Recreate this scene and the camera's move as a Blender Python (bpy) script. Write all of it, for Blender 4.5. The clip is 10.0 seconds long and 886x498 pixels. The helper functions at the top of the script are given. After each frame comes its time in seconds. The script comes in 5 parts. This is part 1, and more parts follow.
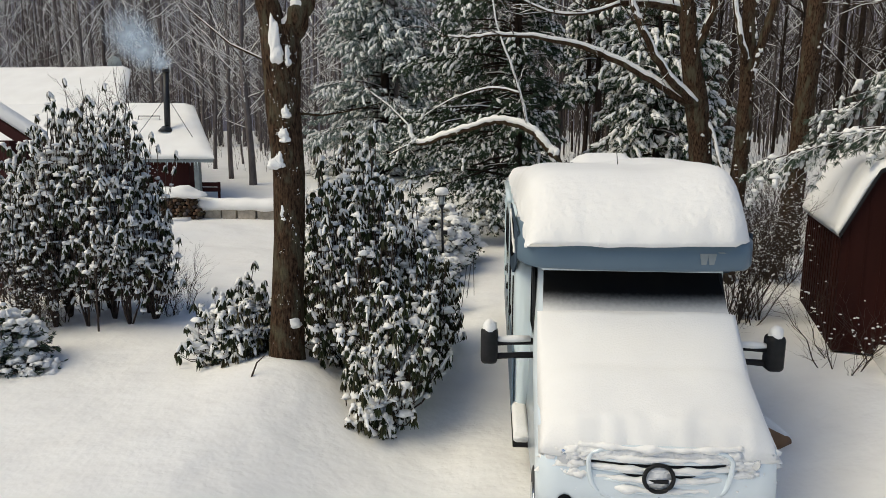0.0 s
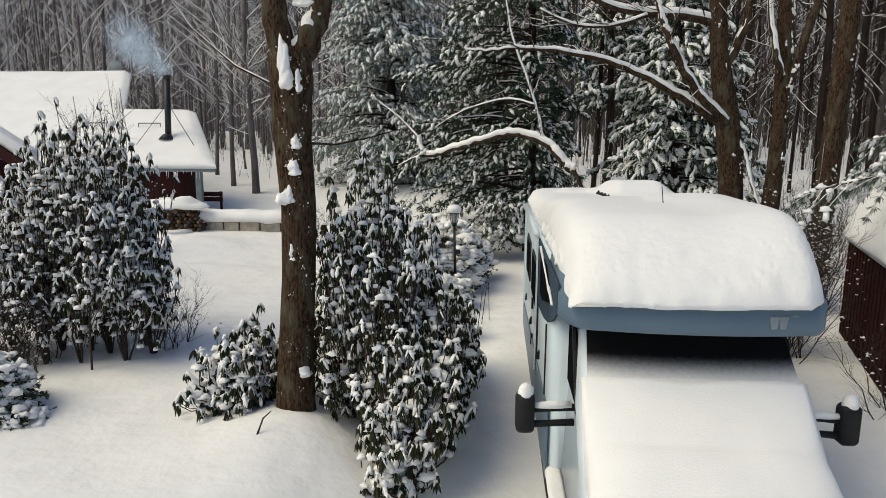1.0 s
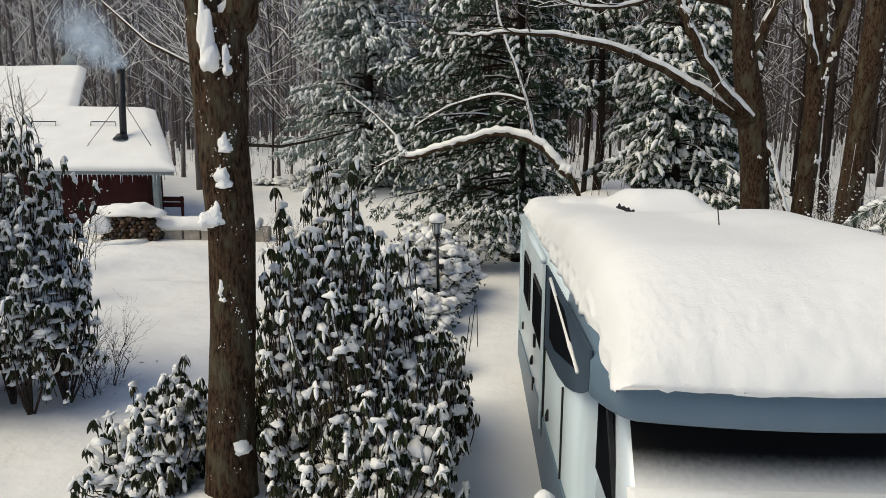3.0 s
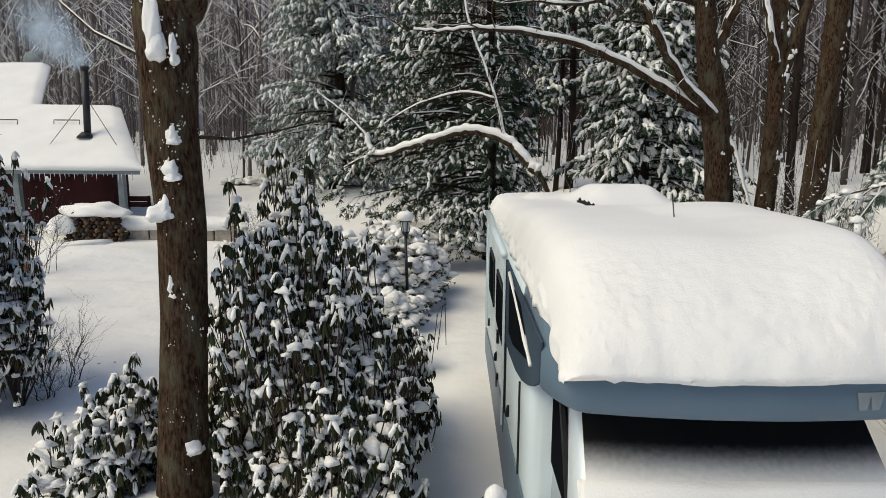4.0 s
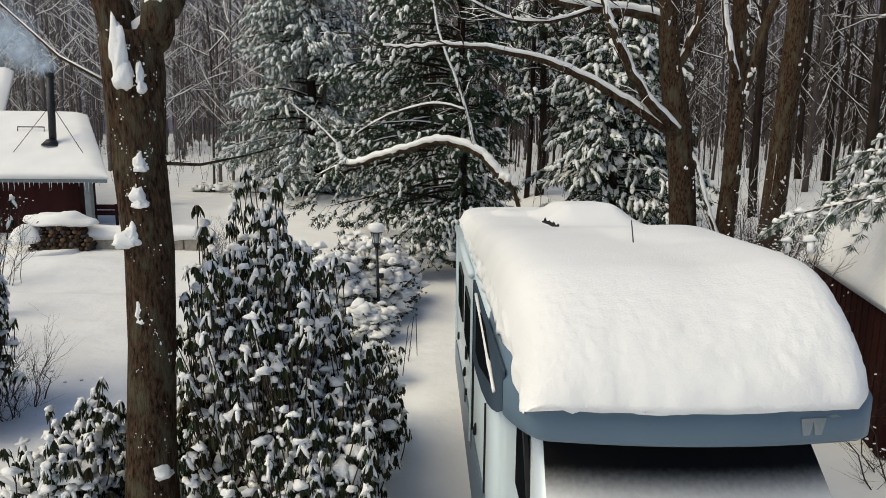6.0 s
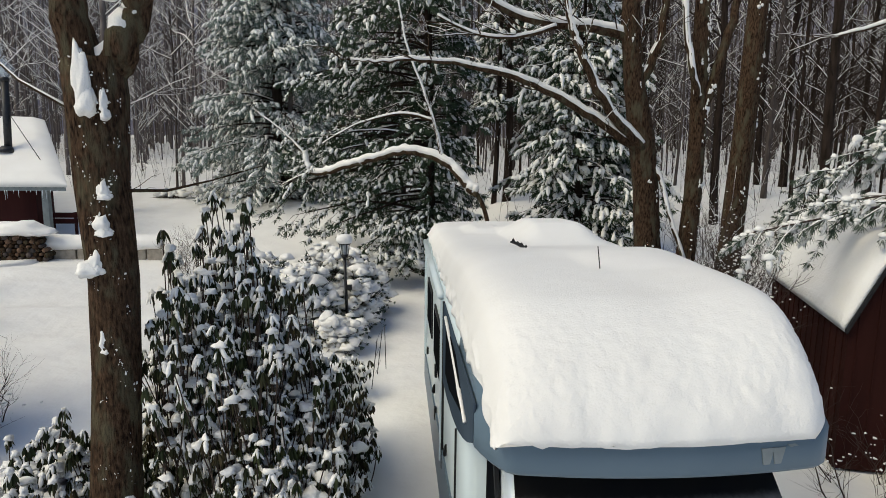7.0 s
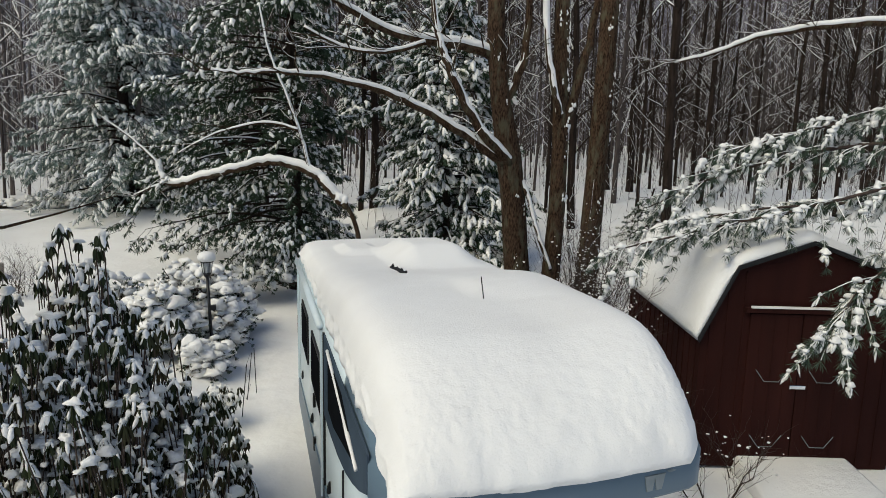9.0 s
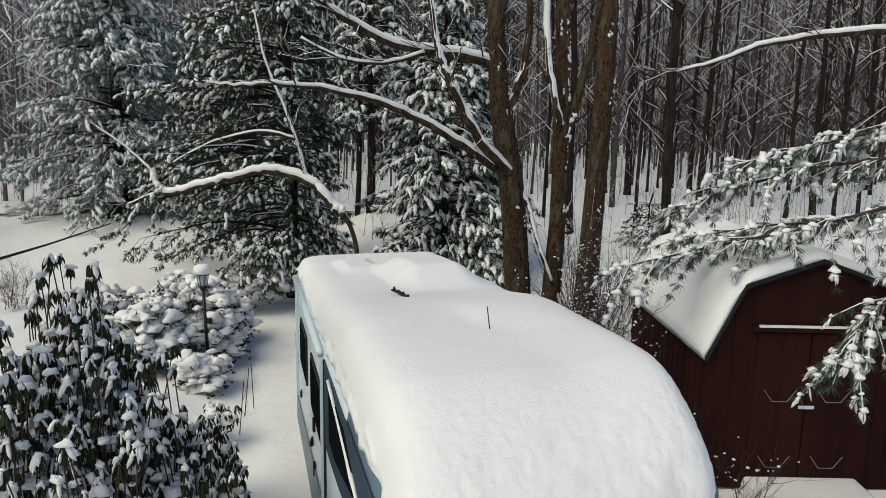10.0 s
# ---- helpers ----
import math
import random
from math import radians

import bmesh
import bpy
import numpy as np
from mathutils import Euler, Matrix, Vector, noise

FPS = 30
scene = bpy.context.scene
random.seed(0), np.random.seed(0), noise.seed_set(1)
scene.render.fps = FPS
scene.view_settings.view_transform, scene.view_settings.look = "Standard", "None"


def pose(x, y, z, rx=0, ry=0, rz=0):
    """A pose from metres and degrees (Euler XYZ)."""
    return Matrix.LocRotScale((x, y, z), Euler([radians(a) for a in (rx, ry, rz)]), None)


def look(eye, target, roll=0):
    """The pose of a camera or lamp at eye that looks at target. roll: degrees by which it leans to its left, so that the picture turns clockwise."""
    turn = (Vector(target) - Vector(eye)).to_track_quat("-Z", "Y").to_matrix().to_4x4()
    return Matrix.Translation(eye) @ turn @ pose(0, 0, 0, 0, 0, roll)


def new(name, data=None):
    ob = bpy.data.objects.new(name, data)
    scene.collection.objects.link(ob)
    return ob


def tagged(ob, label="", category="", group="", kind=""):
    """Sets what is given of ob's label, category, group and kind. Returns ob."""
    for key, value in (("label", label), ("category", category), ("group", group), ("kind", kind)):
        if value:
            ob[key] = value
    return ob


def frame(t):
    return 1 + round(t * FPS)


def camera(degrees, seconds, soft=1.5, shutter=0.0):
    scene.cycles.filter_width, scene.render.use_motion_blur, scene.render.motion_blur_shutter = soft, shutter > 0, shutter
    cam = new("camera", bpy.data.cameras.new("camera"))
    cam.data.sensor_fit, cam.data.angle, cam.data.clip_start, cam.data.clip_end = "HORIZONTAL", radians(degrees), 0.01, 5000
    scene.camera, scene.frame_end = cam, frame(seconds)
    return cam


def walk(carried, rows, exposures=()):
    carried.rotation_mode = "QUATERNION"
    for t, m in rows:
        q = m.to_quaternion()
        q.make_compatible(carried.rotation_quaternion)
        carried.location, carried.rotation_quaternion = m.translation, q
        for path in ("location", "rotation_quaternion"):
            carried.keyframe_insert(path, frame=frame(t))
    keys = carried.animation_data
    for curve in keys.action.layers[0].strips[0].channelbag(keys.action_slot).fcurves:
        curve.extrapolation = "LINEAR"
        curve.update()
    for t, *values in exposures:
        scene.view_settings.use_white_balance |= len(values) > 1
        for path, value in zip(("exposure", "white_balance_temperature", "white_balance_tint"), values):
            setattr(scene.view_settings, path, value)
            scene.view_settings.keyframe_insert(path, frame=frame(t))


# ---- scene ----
cam = camera(67.5, 10.0, soft=0.8)
PATH = [
    (0, (0.482, 0.122, 3.712), (0.329, 2.086, 3.367), 0.1),
    (0.5, (0.246, 0.425, 3.831), (0.094, 2.388, 3.484), 0.2),
    (1, (0.148, 0.925, 4.085), (-0.009, 2.888, 3.737), 0.3),
    (1.5, (0.037, 1.506, 4.179), (-0.125, 3.469, 3.831), 0.3),
    (2, (-0.039, 2.052, 4.173), (-0.207, 4.015, 3.827), 0.3),
    (2.5, (-0.051, 2.531, 4.122), (-0.213, 4.493, 3.774), 0.3),
    (3, (0.004, 2.811, 4.067), (-0.098, 4.778, 3.719), 0.3),
    (4.5, (0.234, 2.889, 3.986), (0.216, 4.859, 3.641), 0.4),
    (5, (0.246, 2.843, 4.032), (0.25, 4.813, 3.688), 0.5),
    (5.5, (0.24, 2.806, 4.109), (0.261, 4.776, 3.768), 0.5),
    (7, (0.214, 2.813, 4.421), (0.359, 4.78, 4.086), 0.7),
    (7.5, (0.178, 2.854, 4.536), (0.39, 4.815, 4.202), 0.9),
    (8, (0.146, 2.885, 4.64), (0.43, 4.837, 4.307), 1.0),
    (8.5, (0.13, 2.952, 4.653), (0.576, 4.874, 4.326), 1.2),
    (9, (0.083, 3.009, 4.663), (0.628, 4.905, 4.337), 1.3),
    (9.5, (0.059, 3.085, 4.744), (0.615, 4.978, 4.416), 1.3),
    (10, (0.069, 3.236, 4.875), (0.626, 5.128, 4.546), 1.1),
]
walk(cam, [(t, look(eye, target, roll)) for t, eye, target, roll in PATH], [(0, 0.0, 6090, 10), (5, 0.0, 6080, 10), (10, -0.13, 5850, 8)])

# ---- world and light ----
world = bpy.data.worlds.new("overcast_sky")
scene.world = world
world.use_nodes = True
wn = world.node_tree
bg = wn.nodes["Background"]
sky = wn.nodes.new("ShaderNodeTexSky")
sky.sky_type = "NISHITA"
sky.sun_disc = False
sky.sun_elevation = radians(50)
sky.sun_rotation = radians(247)
sky.air_density, sky.dust_density, sky.ozone_density = 1.0, 2.5, 1.0
wn.links.new(sky.outputs[0], bg.inputs[0])
bg.inputs[1].default_value = 0.125
sun_lamp = bpy.data.lights.new("sun", "SUN")
sun_lamp.energy, sun_lamp.angle, sun_lamp.color = 2.05, radians(48), (1.0, 0.835, 0.47)
sun_ob = new("sun", sun_lamp)
sun_ob.matrix_world = look((-7, -3, 9.1), (0, 0, 0))


# ---- materials ----
def mat(name, base, rough=0.6, metal=0.0, second=None, scale=8.0, bump=0.0, bump_scale=60.0, stretch=(1, 1, 1), spec=None, third=None):
    """A surface with two-scale colour variation and fine relief, in metres."""
    m = bpy.data.materials.new(name)
    m.use_nodes = True
    nt = m.node_tree
    b = nt.nodes["Principled BSDF"]
    b.inputs["Roughness"].default_value = rough
    b.inputs["Metallic"].default_value = metal
    if spec is not None:
        b.inputs["Specular IOR Level"].default_value = spec
    b.inputs["Base Color"].default_value = (*base, 1)
    tc = nt.nodes.new("ShaderNodeTexCoord")
    mp = nt.nodes.new("ShaderNodeMapping")
    mp.inputs["Scale"].default_value = stretch
    nt.links.new(tc.outputs["Object"], mp.inputs[0])
    if second:
        n = nt.nodes.new("ShaderNodeTexNoise")
        n.inputs["Scale"].default_value, n.inputs["Detail"].default_value = scale, 6
        nt.links.new(mp.outputs[0], n.inputs[0])
        r = nt.nodes.new("ShaderNodeValToRGB")
        r.color_ramp.elements[0].position, r.color_ramp.elements[1].position = 0.32, 0.68
        r.color_ramp.elements[0].color, r.color_ramp.elements[1].color = (*base, 1), (*second, 1)
        nt.links.new(n.outputs[0], r.inputs[0])
        out = r.outputs[0]
        if third:
            n2 = nt.nodes.new("ShaderNodeTexNoise")
            n2.inputs["Scale"].default_value, n2.inputs["Detail"].default_value = scale * 0.23, 4
            nt.links.new(mp.outputs[0], n2.inputs[0])
            r2 = nt.nodes.new("ShaderNodeValToRGB")
            r2.color_ramp.elements[0].position, r2.color_ramp.elements[1].position = 0.5, 0.66
            r2.color_ramp.elements[0].color, r2.color_ramp.elements[1].color = (0, 0, 0, 1), (1, 1, 1, 1)
            nt.links.new(n2.outputs[0], r2.inputs[0])
            mx = nt.nodes.new("ShaderNodeMix")
            mx.data_type = "RGBA"
            nt.links.new(r2.outputs[0], mx.inputs[0])
            nt.links.new(out, mx.inputs[6])
            mx.inputs[7].default_value = (*third, 1)
            out = mx.outputs[2]
        nt.links.new(out, b.inputs["Base Color"])
    if bump:
        nb = nt.nodes.new("ShaderNodeTexNoise")
        nb.inputs["Scale"].default_value, nb.inputs["Detail"].default_value = bump_scale, 5
        nt.links.new(mp.outputs[0], nb.inputs[0])
        bp = nt.nodes.new("ShaderNodeBump")
        bp.inputs["Strength"].default_value, bp.inputs["Distance"].default_value = 1.0, bump
        nt.links.new(nb.outputs[0], bp.inputs["Height"])
        nt.links.new(bp.outputs[0], b.inputs["Normal"])
    return m


def snow_mat(name, base=(0.80, 0.80, 0.785), second=(0.75, 0.745, 0.73), b1=0.004, s1=26.0, b2=0.05, s2=2.2):
    m = mat(name, base, 0.65, second=second, scale=1.3, bump=b1, bump_scale=s1, spec=0.25)
    nt = m.node_tree
    b = nt.nodes["Principled BSDF"]
    old = b.inputs["Normal"].links[0].from_node
    n = nt.nodes.new("ShaderNodeTexNoise")
    n.inputs["Scale"].default_value, n.inputs["Detail"].default_value = s2, 3
    tc = nt.nodes.new("ShaderNodeTexCoord")
    nt.links.new(tc.outputs["Object"], n.inputs[0])
    bp = nt.nodes.new("ShaderNodeBump")
    bp.inputs["Distance"].default_value = b2
    nt.links.new(n.outputs[0], bp.inputs["Height"])
    nt.links.new(bp.outputs[0], old.inputs["Normal"])
    return m


SNOW_GROUND = snow_mat("snow_ground")
SNOW = snow_mat("snow_fresh", b1=0.006, s1=45, b2=0.012, s2=9)
SNOW_ROOF = snow_mat("snow_roof", b1=0.004, s1=60, b2=0.004, s2=5)
BARK = mat("maple_bark", (0.010, 0.006, 0.004), 0.95, second=(0.082, 0.051, 0.031), scale=40, bump=0.035, bump_scale=42, stretch=(1, 1, 0.34), third=(0.075, 0.066, 0.042), spec=0.08)
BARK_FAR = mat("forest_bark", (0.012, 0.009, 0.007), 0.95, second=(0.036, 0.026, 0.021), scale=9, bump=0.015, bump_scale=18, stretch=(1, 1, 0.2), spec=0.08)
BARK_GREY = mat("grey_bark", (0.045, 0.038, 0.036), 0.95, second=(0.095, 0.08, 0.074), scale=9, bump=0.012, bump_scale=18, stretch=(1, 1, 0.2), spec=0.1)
# grey bark paled to stand for haze over the western woods
BARK_HAZED = mat("haze_paled_bark", (0.09, 0.078, 0.075), 0.95, second=(0.17, 0.15, 0.145), scale=9, bump=0.012, bump_scale=18, stretch=(1, 1, 0.2), spec=0.1)
TWIG = mat("twig", (0.025, 0.016, 0.012), 0.9, second=(0.06, 0.04, 0.03), scale=20)
LEAF = mat("rhododendron_leaf", (0.010, 0.017, 0.006), 0.55, second=(0.034, 0.044, 0.015), scale=9, third=(0.045, 0.036, 0.016), spec=0.2)
NEEDLE = mat("pine_needle", (0.018, 0.034, 0.018), 0.7, second=(0.06, 0.088, 0.055), scale=2.5, spec=0.15)
NEEDLE_SOFT = mat("soft_pine_needle", (0.015, 0.034, 0.02), 0.6, second=(0.05, 0.08, 0.046), scale=4)
RV_WHITE = mat("gelcoat_pale_blue", (0.55, 0.64, 0.68), 0.25, second=(0.60, 0.69, 0.73), scale=1.5, spec=0.5)
RV_BLUE = mat("gelcoat_slate_blue", (0.095, 0.142, 0.19), 0.38, second=(0.112, 0.162, 0.212), scale=1.2, spec=0.25)
CAB_PAINT = mat("cab_silver_paint", (0.62, 0.69, 0.74), 0.25, 0.2, second=(0.68, 0.75, 0.79), scale=2)
BLACK = mat("black_plastic", (0.008, 0.009, 0.010), 0.6, second=(0.016, 0.016, 0.018), scale=12, spec=0.2)
GLASS_DARK = mat("dark_tinted_glass", (0.006, 0.007, 0.009), 0.3, second=(0.010, 0.011, 0.012), scale=2, spec=0.0)
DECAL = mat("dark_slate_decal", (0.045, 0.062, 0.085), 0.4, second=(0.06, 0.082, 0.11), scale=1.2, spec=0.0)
CHROME = mat("chrome", (0.7, 0.72, 0.74), 0.18, 1.0, second=(0.6, 0.62, 0.65), scale=5)
RED_LENS = mat("red_tail_lens", (0.35, 0.01, 0.015), 0.2, second=(0.25, 0.008, 0.01), scale=9)
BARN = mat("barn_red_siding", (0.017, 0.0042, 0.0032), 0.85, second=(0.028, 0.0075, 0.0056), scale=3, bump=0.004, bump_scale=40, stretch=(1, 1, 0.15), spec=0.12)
HOUSE_RED = mat("dark_red_house_siding", (0.028, 0.007, 0.007), 0.8, second=(0.045, 0.012, 0.011), scale=3, stretch=(1, 1, 0.2), spec=0.15)
TRIM_GREY = mat("weathered_grey_trim", (0.16, 0.19, 0.20), 0.7, second=(0.22, 0.25, 0.26), scale=6)
STOVE_BLACK = mat("stove_pipe_black", (0.012, 0.014, 0.018), 0.5, 0.4, second=(0.03, 0.032, 0.036), scale=10)
WOOD = mat("weathered_wood", (0.16, 0.085, 0.04), 0.8, second=(0.25, 0.15, 0.08), scale=6, stretch=(1, 1, 0.2))
LOG_END = mat("log_end_grain", (0.07, 0.04, 0.025), 0.85, second=(0.16, 0.095, 0.055), scale=15)
STONE = mat("tan_stone", (0.26, 0.23, 0.19), 0.9, second=(0.38, 0.34, 0.28), scale=7, bump=0.01, bump_scale=20)
IRON = mat("black_iron", (0.010, 0.011, 0.013), 0.45, 0.5, second=(0.025, 0.025, 0.028), scale=15)
ICE = mat("icicle_ice", (0.75, 0.82, 0.88), 0.15, second=(0.65, 0.74, 0.82), scale=9)
RED_LEAF = mat("dry_beech_leaf", (0.20, 0.07, 0.03), 0.7, second=(0.30, 0.13, 0.06), scale=9)
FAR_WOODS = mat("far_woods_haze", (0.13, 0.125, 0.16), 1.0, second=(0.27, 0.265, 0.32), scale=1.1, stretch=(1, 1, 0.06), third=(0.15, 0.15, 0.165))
NEEDLE_FROST = mat("frosted_pine_needle", (0.07, 0.11, 0.095), 0.7, second=(0.28, 0.34, 0.31), scale=1.5)
LAMP_GLASS = mat("lantern_glass", (0.42, 0.45, 0.46), 0.15, second=(0.3, 0.33, 0.34), scale=9)


# ---- mesh building ----
def ss(a, b, v):
    t = min(1.0, max(0.0, (v - a) / (b - a)))
    return t * t * (3 - 2 * t)


def ico(sub):
    bm = bmesh.new()
    bmesh.ops.create_icosphere(bm, subdivisions=sub, radius=1.0)
    bm.verts.ensure_lookup_table()
    v = [tuple(p.co) for p in bm.verts]
    f = [tuple(q.index for q in fa.verts) for fa in bm.faces]
    bm.free()
    return v, f


ICO = {1: ico(1), 2: ico(2), 3: ico(3)}


class Build:
    """Collects vertices and faces of one mesh."""

    def __init__(self):
        self.v, self.f = [], []

    def add(self, verts, faces):
        o = len(self.v)
        self.v.extend(verts)
        self.f.extend([tuple(i + o for i in q) for q in faces])

    def tube(self, pts, radii, sides=6, cap=True):
        o, n = len(self.v), len(pts)
        for i, p in enumerate(pts):
            p = Vector(p)
            d = Vector(pts[min(i + 1, n - 1)]) - Vector(pts[max(i - 1, 0)])
            if d.length < 1e-6:
                d = Vector((0, 0, 1))
            d.normalize()
            a = Vector((1, 0, 0)) if abs(d.x) < 0.8 else Vector((0, 1, 0))
            u = d.cross(a).normalized()
            w = d.cross(u)
            r = radii[i]
            for k in range(sides):
                t = 2 * math.pi * k / sides
                q = p + (u * math.cos(t) + w * math.sin(t)) * r
                self.v.append((q.x, q.y, q.z))
        for i in range(n - 1):
            for k in range(sides):
                k2 = (k + 1) % sides
                self.f.append((o + i * sides + k, o + i * sides + k2, o + (i + 1) * sides + k2, o + (i + 1) * sides + k))
        if cap:
            self.f.append(tuple(o + k for k in range(sides))[::-1])
            self.f.append(tuple(o + (n - 1) * sides + k for k in range(sides)))

    def blob(self, c, r, sub=1, rough=0.25, rng=random, yaw=None):
        """An uneven lump with half-sizes r."""
        v, f = ICO[sub]
        sx, sy = rng.uniform(0, 50), rng.uniform(0, 50)
        out = []
        a = rng.uniform(0, 6.28) if yaw is None else yaw
        ca, sa = math.cos(a), math.sin(a)
        for x, y, z in v:
            k = 1 + rough * (noise.noise((x * 1.6 + sx, y * 1.6 + sy, z * 1.6)) * 1.6) + (0.45 * rough * noise.noise((x * 4.7 + sx, y * 4.7 + sy, z * 4.7)) if sub > 1 else 0.0)
            x, y, z = x * k * r[0], y * k * r[1], z * k * r[2]
            if z < 0:
                z *= 0.45
            out.append((c[0] + x * ca - y * sa, c[1] + x * sa + y * ca, c[2] + z))
        self.add(out, f)

    def box(self, a, b):
        (x0, y0, z0), (x1, y1, z1) = a, b
        self.add([(x0, y0, z0), (x1, y0, z0), (x1, y1, z0), (x0, y1, z0), (x0, y0, z1), (x1, y0, z1), (x1, y1, z1), (x0, y1, z1)],
                 [(3, 2, 1, 0), (4, 5, 6, 7), (0, 1, 5, 4), (1, 2, 6, 5), (2, 3, 7, 6), (3, 0, 4, 7)])

    def prism(self, poly, x0, x1):
        """A polygon in (y, z), carried from x0 to x1."""
        n = len(poly)
        self.add([(x0, y, z) for y, z in poly] + [(x1, y, z) for y, z in poly],
                 [tuple(range(n))[::-1], tuple(range(n, 2 * n))] + [(i, (i + 1) % n, n + (i + 1) % n, n + i) for i in range(n)])

    def loft(self, rings, closed=True, caps=True):
        o, n = len(self.v), len(rings[0])
        for r in rings:
            self.v.extend(r)
        for i in range(len(rings) - 1):
            for k in range(n if closed else n - 1):
                k2 = (k + 1) % n
                self.f.append((o + i * n + k, o + i * n + k2, o + (i + 1) * n + k2, o + (i + 1) * n + k))
        if caps and closed:
            self.f.append(tuple(o + k for k in range(n))[::-1])
            self.f.append(tuple(o + (len(rings) - 1) * n + k for k in range(n)))


def mesh_of(name, b, material, smooth=True, bevel=0.0):
    me = bpy.data.meshes.new(name)
    me.from_pydata(b.v, [], b.f)
    if bevel:
        bm = bmesh.new()
        bm.from_mesh(me)
        bmesh.ops.recalc_face_normals(bm, faces=bm.faces)
        es = [e for e in bm.edges if e.is_manifold and e.calc_face_angle(0) > 0.5]
        bmesh.ops.bevel(bm, geom=es, offset=bevel, segments=2, affect="EDGES", profile=0.6)
        bm.to_mesh(me)
        bm.free()
    me.materials.append(material)
    me.polygons.foreach_set("use_smooth", [smooth] * len(me.polygons))
    me.update()
    return me


def part(name, b, material, parent, label="", smooth=True, bevel=0.0, kind=""):
    """Links a build as one mesh object under a thing or under a part."""
    ob = new(name, mesh_of(name, b, material, smooth, bevel))
    ob.parent = parent
    return tagged(ob, label, kind=kind)


def thing(name, label, category, at=(0, 0, 0), turn=0.0, group="", kind=""):
    ob = new(name)
    ob.empty_display_size = 0.2
    ob.matrix_basis = pose(*at, 0, 0, turn)
    return tagged(ob, label, category, group, kind)


def solid(name, b, material, label, category, smooth=True, bevel=0.0, kind="", group=""):
    return tagged(new(name, mesh_of(name, b, material, smooth, bevel)), label, category, group, kind)


def wiggle(a, b, n, amp, rng, sag=0.0):
    a, b = Vector(a), Vector(b)
    out = []
    for i in range(n + 1):
        t = i / n
        p = a.lerp(b, t)
        if 0 < i:
            p += Vector((rng.uniform(-amp, amp), rng.uniform(-amp, amp), rng.uniform(-amp, amp)))
        p.z -= sag * 4 * t * (1 - t)
        out.append(p)
    return out


def clump(b, p, d, l, r, rng):
    """A drooping, rounded lump of snow lying along a spray of foliage."""
    q = [p + d * l * t + Vector((0, 0, -0.25 * l * t * t)) + Vector((rng.uniform(-1, 1), rng.uniform(-1, 1), rng.uniform(-1, 1))) * r * 0.25 for t in (0.0, 0.3, 0.75, 1.0)]
    b.tube(q, [r * k * rng.uniform(0.75, 1.2) for k in (0.4, 1.0, 0.9, 0.15)], 5)


def taper(r0, r1, n):
    return [r0 + (r1 - r0) * i / n for i in range(n + 1)]


def ridge(b, pts, radii, thick, sides=5, rng=random):
    """Snow lying along the upper side of a limb."""
    ps = [Vector(p) + Vector((0, 0, r * 0.75 + thick * 0.35)) for p, r in zip(pts, radii)]
    b.tube(ps, [max(0.004, r * 0.72 + thick * 0.55 * rng.uniform(0.75, 1.2)) for r in radii], sides)


def rough_path(pts, r0, rng):
    """More points along a limb, each a little off line."""
    out = []
    for i in range(len(pts) - 1):
        a, b = Vector(pts[i]), Vector(pts[i + 1])
        p0, p3 = Vector(pts[max(0, i - 1)]), Vector(pts[min(len(pts) - 1, i + 2)])
        for k in range(5):
            t = k / 5
            q = 0.5 * (2 * a + (b - p0) * t + (2 * p0 - 5 * a + 4 * b - p3) * t * t + (3 * a - p0 - 3 * b + p3) * t ** 3)
            j = 0.22 * r0 if (i or k) else 0.0
            out.append(q + Vector((rng.uniform(-j, j), rng.uniform(-j, j), rng.uniform(-j, j))))
    return out + [Vector(pts[-1])]


def ground_z(x, y):
    z = 0.10
    z += 0.5 * ss(-0.3, -2.6, x) * (1 - 0.35 * ss(10, 20, y))
    z += 0.28 * math.exp(-((x + 2.1) ** 2 + (y - 8.0) ** 2) / 0.9)
    z += 0.5 * ss(3.4, 5.2, x)
    z += 1.2 * ss(19, 33, y) + 1.6 * ss(30, 75, y) + 0.8 * ss(70, 140, y)
    z += 0.9 * ss(6, 16, x) * ss(12, 20, y) * ss(45, 25, y)
    z += 0.45 * math.exp(-((x + 9.6) ** 2 / 4.5 + (y - 20.3) ** 2 / 2.2)) + 0.16 * math.exp(-((x + 8.5) ** 2 / 9 + (y - 17.4) ** 2 / 0.35))
    z -= 0.07 * math.exp(-((x + 0.1) ** 2) / 0.12) * ss(4, 8, y) * ss(22, 16, y)
    z += 0.05 * noise.noise((x * 0.5, y * 0.5, 0)) * ss(0.2, 2.0, abs(x - 0.4)) + 0.025 * noise.noise((x * 1.4, y * 1.4, 3))
    return z


# ---- ground ----
def steps(marks):
    out = []
    for a, b, d in marks:
        n = max(1, round((b - a) / d))
        out += [a + (b - a) * i / n for i in range(n)]
    return out + [marks[-1][1]]


